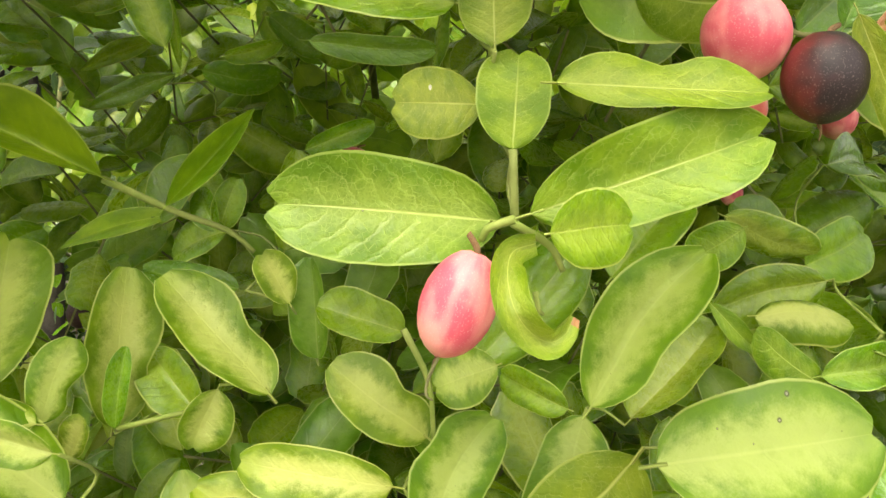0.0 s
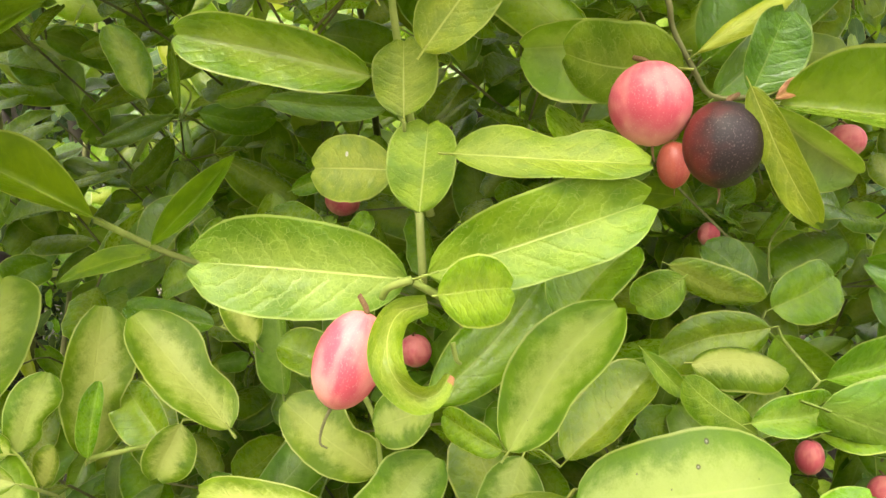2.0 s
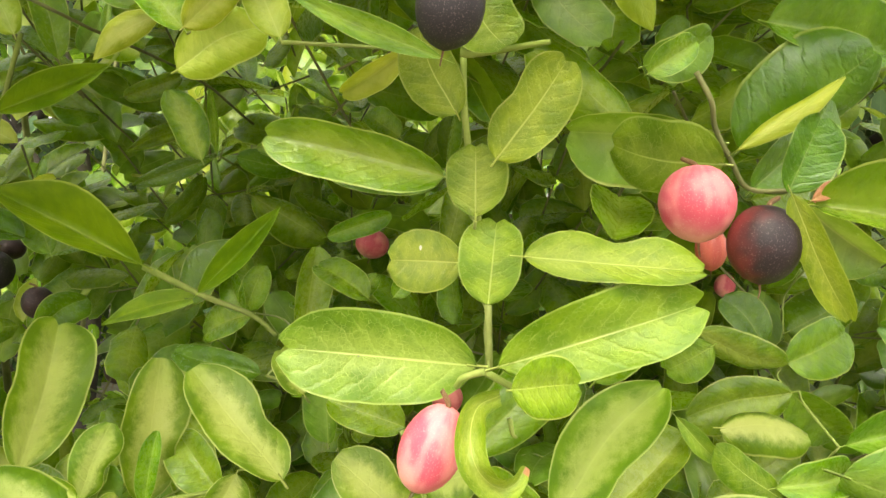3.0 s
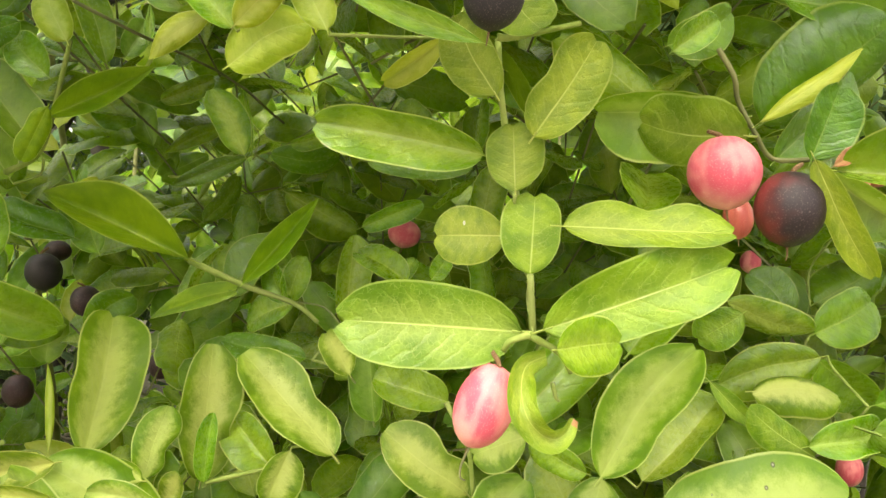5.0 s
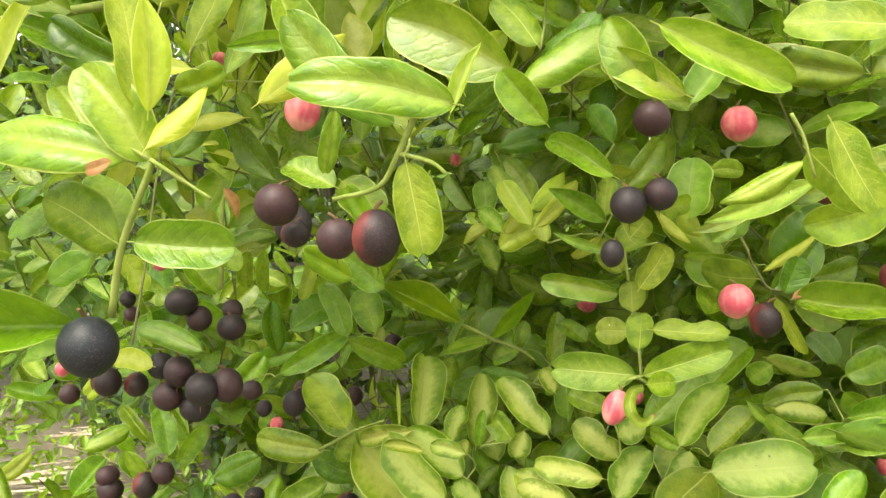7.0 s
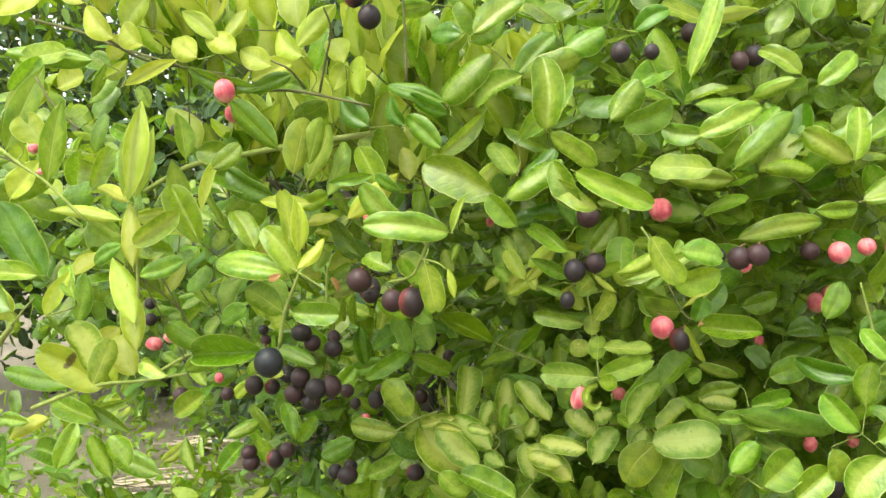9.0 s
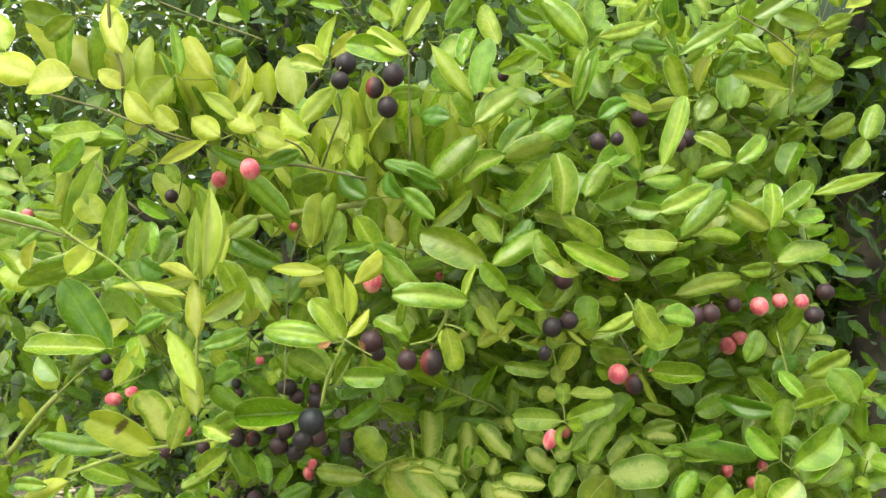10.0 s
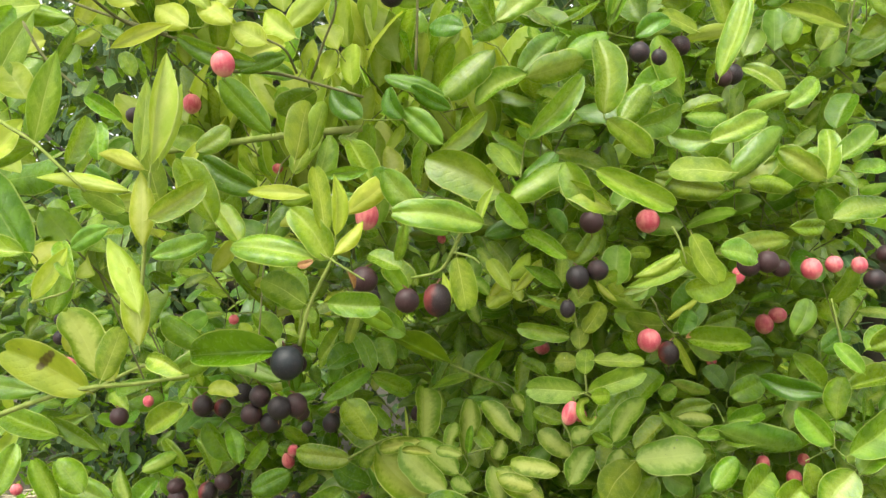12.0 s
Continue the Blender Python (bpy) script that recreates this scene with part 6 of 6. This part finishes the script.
background_tree("background_tree", -1.45, 2.9, 2.7, 1.15, 3200, 41, "dark green leafy tree standing behind the shrub", 0.075, ["k", "d", "k"], 0.8)
background_tree("background_tree", 0.05, 2.5, 2.5, 1.0, 11000, 42, "dense dark green tree standing behind the shrub", 0.07, ["k", "d", "d", "k"])
background_tree("background_tree", 1.3, 3.2, 2.8, 1.1, 9000, 45, "dense dark green tree standing behind the shrub", 0.078, ["k"])
background_tree("background_tree", -3.4, 4.4, 3.4, 1.5, 7000, 43, "far dark green tree beyond the sandy ground", 0.10, ["k", "d"], 0.2)
background_tree("background_tree", -0.9, 5.2, 4.2, 1.7, 4600, 46, "tall shaded tree far behind the shrub", 0.12, ["k", "k", "d"])
background_tree("background_tree", 2.6, 4.6, 3.6, 1.5, 7000, 44, "shaded dark green tree beside a broad-leaved plant", 0.11, ["k"])
background_tree("background_tree", -1.9, 3.3, 2.9, 1.0, 2600, 47, "dark green leafy tree at the edge of the sand", 0.08, ["k", "d", "k"], 0.8)

background_tree("background_tree", -5.6, 4.6, 3.6, 1.7, 6000, 48, "far dark green tree beyond the sandy ground", 0.13, ["k", "d", "k"], 0.1)
background_tree("background_tree", -3.0, 7.2, 4.6, 2.1, 4200, 49, "tall shaded tree far behind the shrub", 0.15, ["k", "k", "d"], 0.1)


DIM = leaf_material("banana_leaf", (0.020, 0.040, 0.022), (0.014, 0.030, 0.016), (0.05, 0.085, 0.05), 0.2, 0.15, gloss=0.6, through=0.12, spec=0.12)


# Both bushes are added to keep the leaf gaps at the left dark.
background_tree("backing_bush", -4.5, 4.7, 1.9, 1.0, 4200, 51, "low dark green bush added behind the leaf gaps to darken them", 0.06, ["k", "d", "k"], 0.1)
background_tree("backing_bush", -2.1, 3.2, 1.25, 0.70, 3200, 53, "low dark green bush added behind the leaf gaps to darken them", 0.06, ["k", "k", "d"], 0.1)


def banana_plant(x, y):
    z0 = ground_height(x, y) - 0.02
    thing = tagged(new("banana_plant"), "tall banana plant with broad grey-green drooping leaves", "plant")
    thing.location = (x, y, z0)
    v, f = tube(curved([(0, 0, 0), (0.02, 0.01, 0.8), (-0.02, 0.02, 1.6), (0, 0, 2.05)], 4), np.linspace(0.07, 0.04, 13), 12)
    mesh_object("stem", v, f, [TRUNK], thing)
    rng = random.Random(31)
    for k, q in enumerate((-2.5, -1.9, -0.9, -0.2, 0.7, 1.7, 2.8)):
        reach, rise = rng.uniform(0.9, 1.15), rng.uniform(0.25, 0.5)
        way, across = Vector((math.cos(q), math.sin(q), 0)), Vector((-math.sin(q), math.cos(q), 0))
        verts, uvs, faces = [], [], []
        for i in range(19):
            u = i / 18
            p = way * reach * (u ** 0.9) + Vector((0, 0, 1.92 + rise * math.sin(2.3 * u) - 0.5 * u * u))
            h = 0.16 * max(0.0, math.sin(math.pi * max(0.0, u - 0.12) / 0.88)) ** 0.6 + 0.012
            for j in range(9):
                s = 2 * j / 8 - 1
                verts.append(p + across * s * h + Vector((0, 0, -0.35 * h * abs(s) ** 1.5 + 0.012 * math.sin(26 * u + 3 * s))))
                uvs.append((u, 0.5 + 0.5 * s))
        for i in range(18):
            for j in range(8):
                a = i * 9 + j
                faces.append((a, a + 1, a + 10, a + 9))
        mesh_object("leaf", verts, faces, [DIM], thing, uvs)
    return thing


banana_plant(0.80, 2.35)


def bare_trunk(x, y, top):
    z0 = ground_height(x, y) - 0.03
    thing = tagged(new("bare_tree"), "dark brown bare tree trunk with a pale bark patch", "tree", "growth behind the shrub")
    thing.location = (x, y, z0)
    v, f = tube(curved([(0, 0, 0), (0.02, 0, 0.8), (-0.02, 0.03, 1.7), (0.03, 0, top)], 5), np.linspace(0.085, 0.05, 16), 12)
    mesh_object("trunk", v, f, [TRUNK], thing)
    # flaked-off bark shows as a thin pale plate on the trunk's face
    patch = []
    for i in range(7):
        u = i / 6
        for j in range(5):
            q = -1.75 + (j / 4 - 0.5) * 0.62 * math.sin(math.pi * (0.12 + 0.8 * u)) + 0.08 * math.sin(9 * u)
            patch.append((0.0 + 0.071 * math.cos(q), 0.018 + 0.073 * math.sin(q), 1.60 + 0.22 * u))
    quads = [(i * 5 + j, i * 5 + j + 1, i * 5 + j + 6, i * 5 + j + 5) for i in range(6) for j in range(4)]
    mesh_object("bark_patch", patch, quads, [PALE_BARK], thing)
    return thing


PALE_BARK = bark_material("pale_bark", (0.42, 0.38, 0.34), (0.55, 0.50, 0.46), 90)
bare_trunk(0.73, 2.2, 2.6)


def palm(x, y, top):
    z0 = ground_height(x, y) - 0.02
    thing = tagged(new("palm"), "slender palm with dull grey-green feathery fronds", "palm tree")
    thing.location = (x, y, z0)
    v, f = tube(curved([(0, 0, 0), (0.03, 0.02, top * 0.5), (0, 0, top)], 5), np.linspace(0.06, 0.04, 11), 10)
    mesh_object("trunk", v, f, [TRUNK], thing)
    rng = random.Random(52)
    for q in (-2.5, -1.7, -0.8, 0.6, 2.2):
        way, across = Vector((math.cos(q), math.sin(q), 0)), Vector((-math.sin(q), math.cos(q), 0))
        reach, drop = rng.uniform(0.75, 0.95), rng.uniform(0.55, 0.8)
        spine = [way * reach * u + Vector((0, 0, top + 0.35 * math.sin(2.2 * u) - drop * u * u)) for u in (k / 24 for k in range(25))]
        v, f = tube(spine, np.linspace(0.010, 0.003, 25), 5)
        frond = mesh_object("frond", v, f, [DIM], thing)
        for k in range(3, 25):
            for side in (1, -1):
                verts, uvs = [], []
                ln = 0.30 * math.sin(math.pi * (0.15 + 0.75 * k / 24)) * rng.uniform(0.9, 1.1)
                out = (across * side + way * 0.55 + Vector((0, 0, -0.35))).normalized()
                for i in range(4):
                    p = spine[k] + out * ln * i / 3 + Vector((0, 0, -0.10 * ln * (i / 3) ** 2))
                    h = (0.006, 0.011, 0.008, 0.001)[i]
                    for s in (-1, 0, 1):
                        verts.append(p + way * s * h + Vector((0, 0, 0.4 * h * abs(s))))
                        uvs.append((i / 3, 0.5 + 0.45 * s))
                faces = [(i * 3 + j, i * 3 + j + 1, i * 3 + j + 4, i * 3 + j + 3) for i in range(3) for j in range(2)]
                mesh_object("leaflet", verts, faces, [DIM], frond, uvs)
    return thing


palm(-0.1, 2.45, 2.6)


# ---- low weeds and litter on the ground beyond the shrub's side ----
weed_rng = np.random.default_rng(77)
cs, ax, up, sz, tn = [], [], [], [], []
for k in range(900):
    x, y = (weed_rng.uniform(-4.6, 0.3), weed_rng.uniform(0.5, 6.4)) if k < 620 else (weed_rng.uniform(-2.2, -0.2), weed_rng.uniform(0.7, 2.6))
    h = weed_rng.uniform(0.05, 0.38) * (1.4 if weed_rng.random() < 0.3 else 1)
    z0 = ground_height(x, y)
    for q in range(int(weed_rng.integers(7, 16))):
        c = np.array([x, y, z0 + h * weed_rng.random()]) + weed_rng.normal(0, 0.05, 3) * (1, 1, 0)
        a = weed_rng.normal(size=3) + np.array([0, 0, 0.4])
        a /= np.linalg.norm(a)
        u = np.array([0, -0.3, 1.0]) + weed_rng.normal(0, 0.4, 3)
        u -= a * u.dot(a)
        u /= np.linalg.norm(u)
        ln = weed_rng.uniform(0.03, 0.075)
        cs.append(c)
        ax.append(a)
        up.append(u)
        sz.append((ln, ln * weed_rng.uniform(0.3, 0.55)))
        tn.append(weed_rng.choice(["g", "d", "g", "w"]))
weeds = foliage("weeds", cs, ax, up, sz, tn, None, "low green weeds on the sandy ground", 9, 4, 2)
weeds["category"] = "weeds"
verts, faces = [], []
for k in range(700):
    x, y = weed_rng.uniform(-2.4, 0.4), weed_rng.uniform(0.2, 3.4)
    q, ln = weed_rng.uniform(0, 3.14), weed_rng.uniform(0.05, 0.3)
    z0 = ground_height(x, y) + 0.004 + 0.02 * weed_rng.random()
    d = Vector((math.cos(q) * ln, math.sin(q) * ln, weed_rng.uniform(-0.01, 0.03)))
    p = Vector((x, y, z0))
    v, f = tube([p, p + d * 0.5 + Vector((0, 0, 0.006)), p + d], [weed_rng.uniform(0.001, 0.004)] * 3, 5)
    n0 = len(verts)
    verts += v
    faces += [tuple(n0 + i for i in g) for g in f]
for k in range(26):   # fallen fronds: sheaves of long dry blades
    x, y, q = weed_rng.uniform(-3.2, -0.4), weed_rng.uniform(1.2, 5.0), weed_rng.uniform(-0.5, 0.5)
    for j in range(14):
        p = Vector((x + weed_rng.normal(0, 0.05), y + weed_rng.normal(0, 0.05), 0))
        p.z = ground_height(p.x, p.y) + 0.01 + 0.05 * weed_rng.random()
        a = q + weed_rng.normal(0, 0.14)
        ln = weed_rng.uniform(0.3, 0.8)
        d = Vector((math.cos(a) * ln, math.sin(a) * ln, weed_rng.uniform(-0.02, 0.08)))
        v, f = tube([p, p + d * 0.5 + Vector((0, 0, 0.02)), p + d], [0.003, weed_rng.uniform(0.005, 0.011), 0.002], 5)
        n0 = len(verts)
        verts += v
        faces += [tuple(n0 + i for i in g) for g in f]
litter = mesh_object("litter", verts, faces, [STRAW])
tagged(litter, "dry twigs and straw strewn on the ground", "litter", kind="stuff")
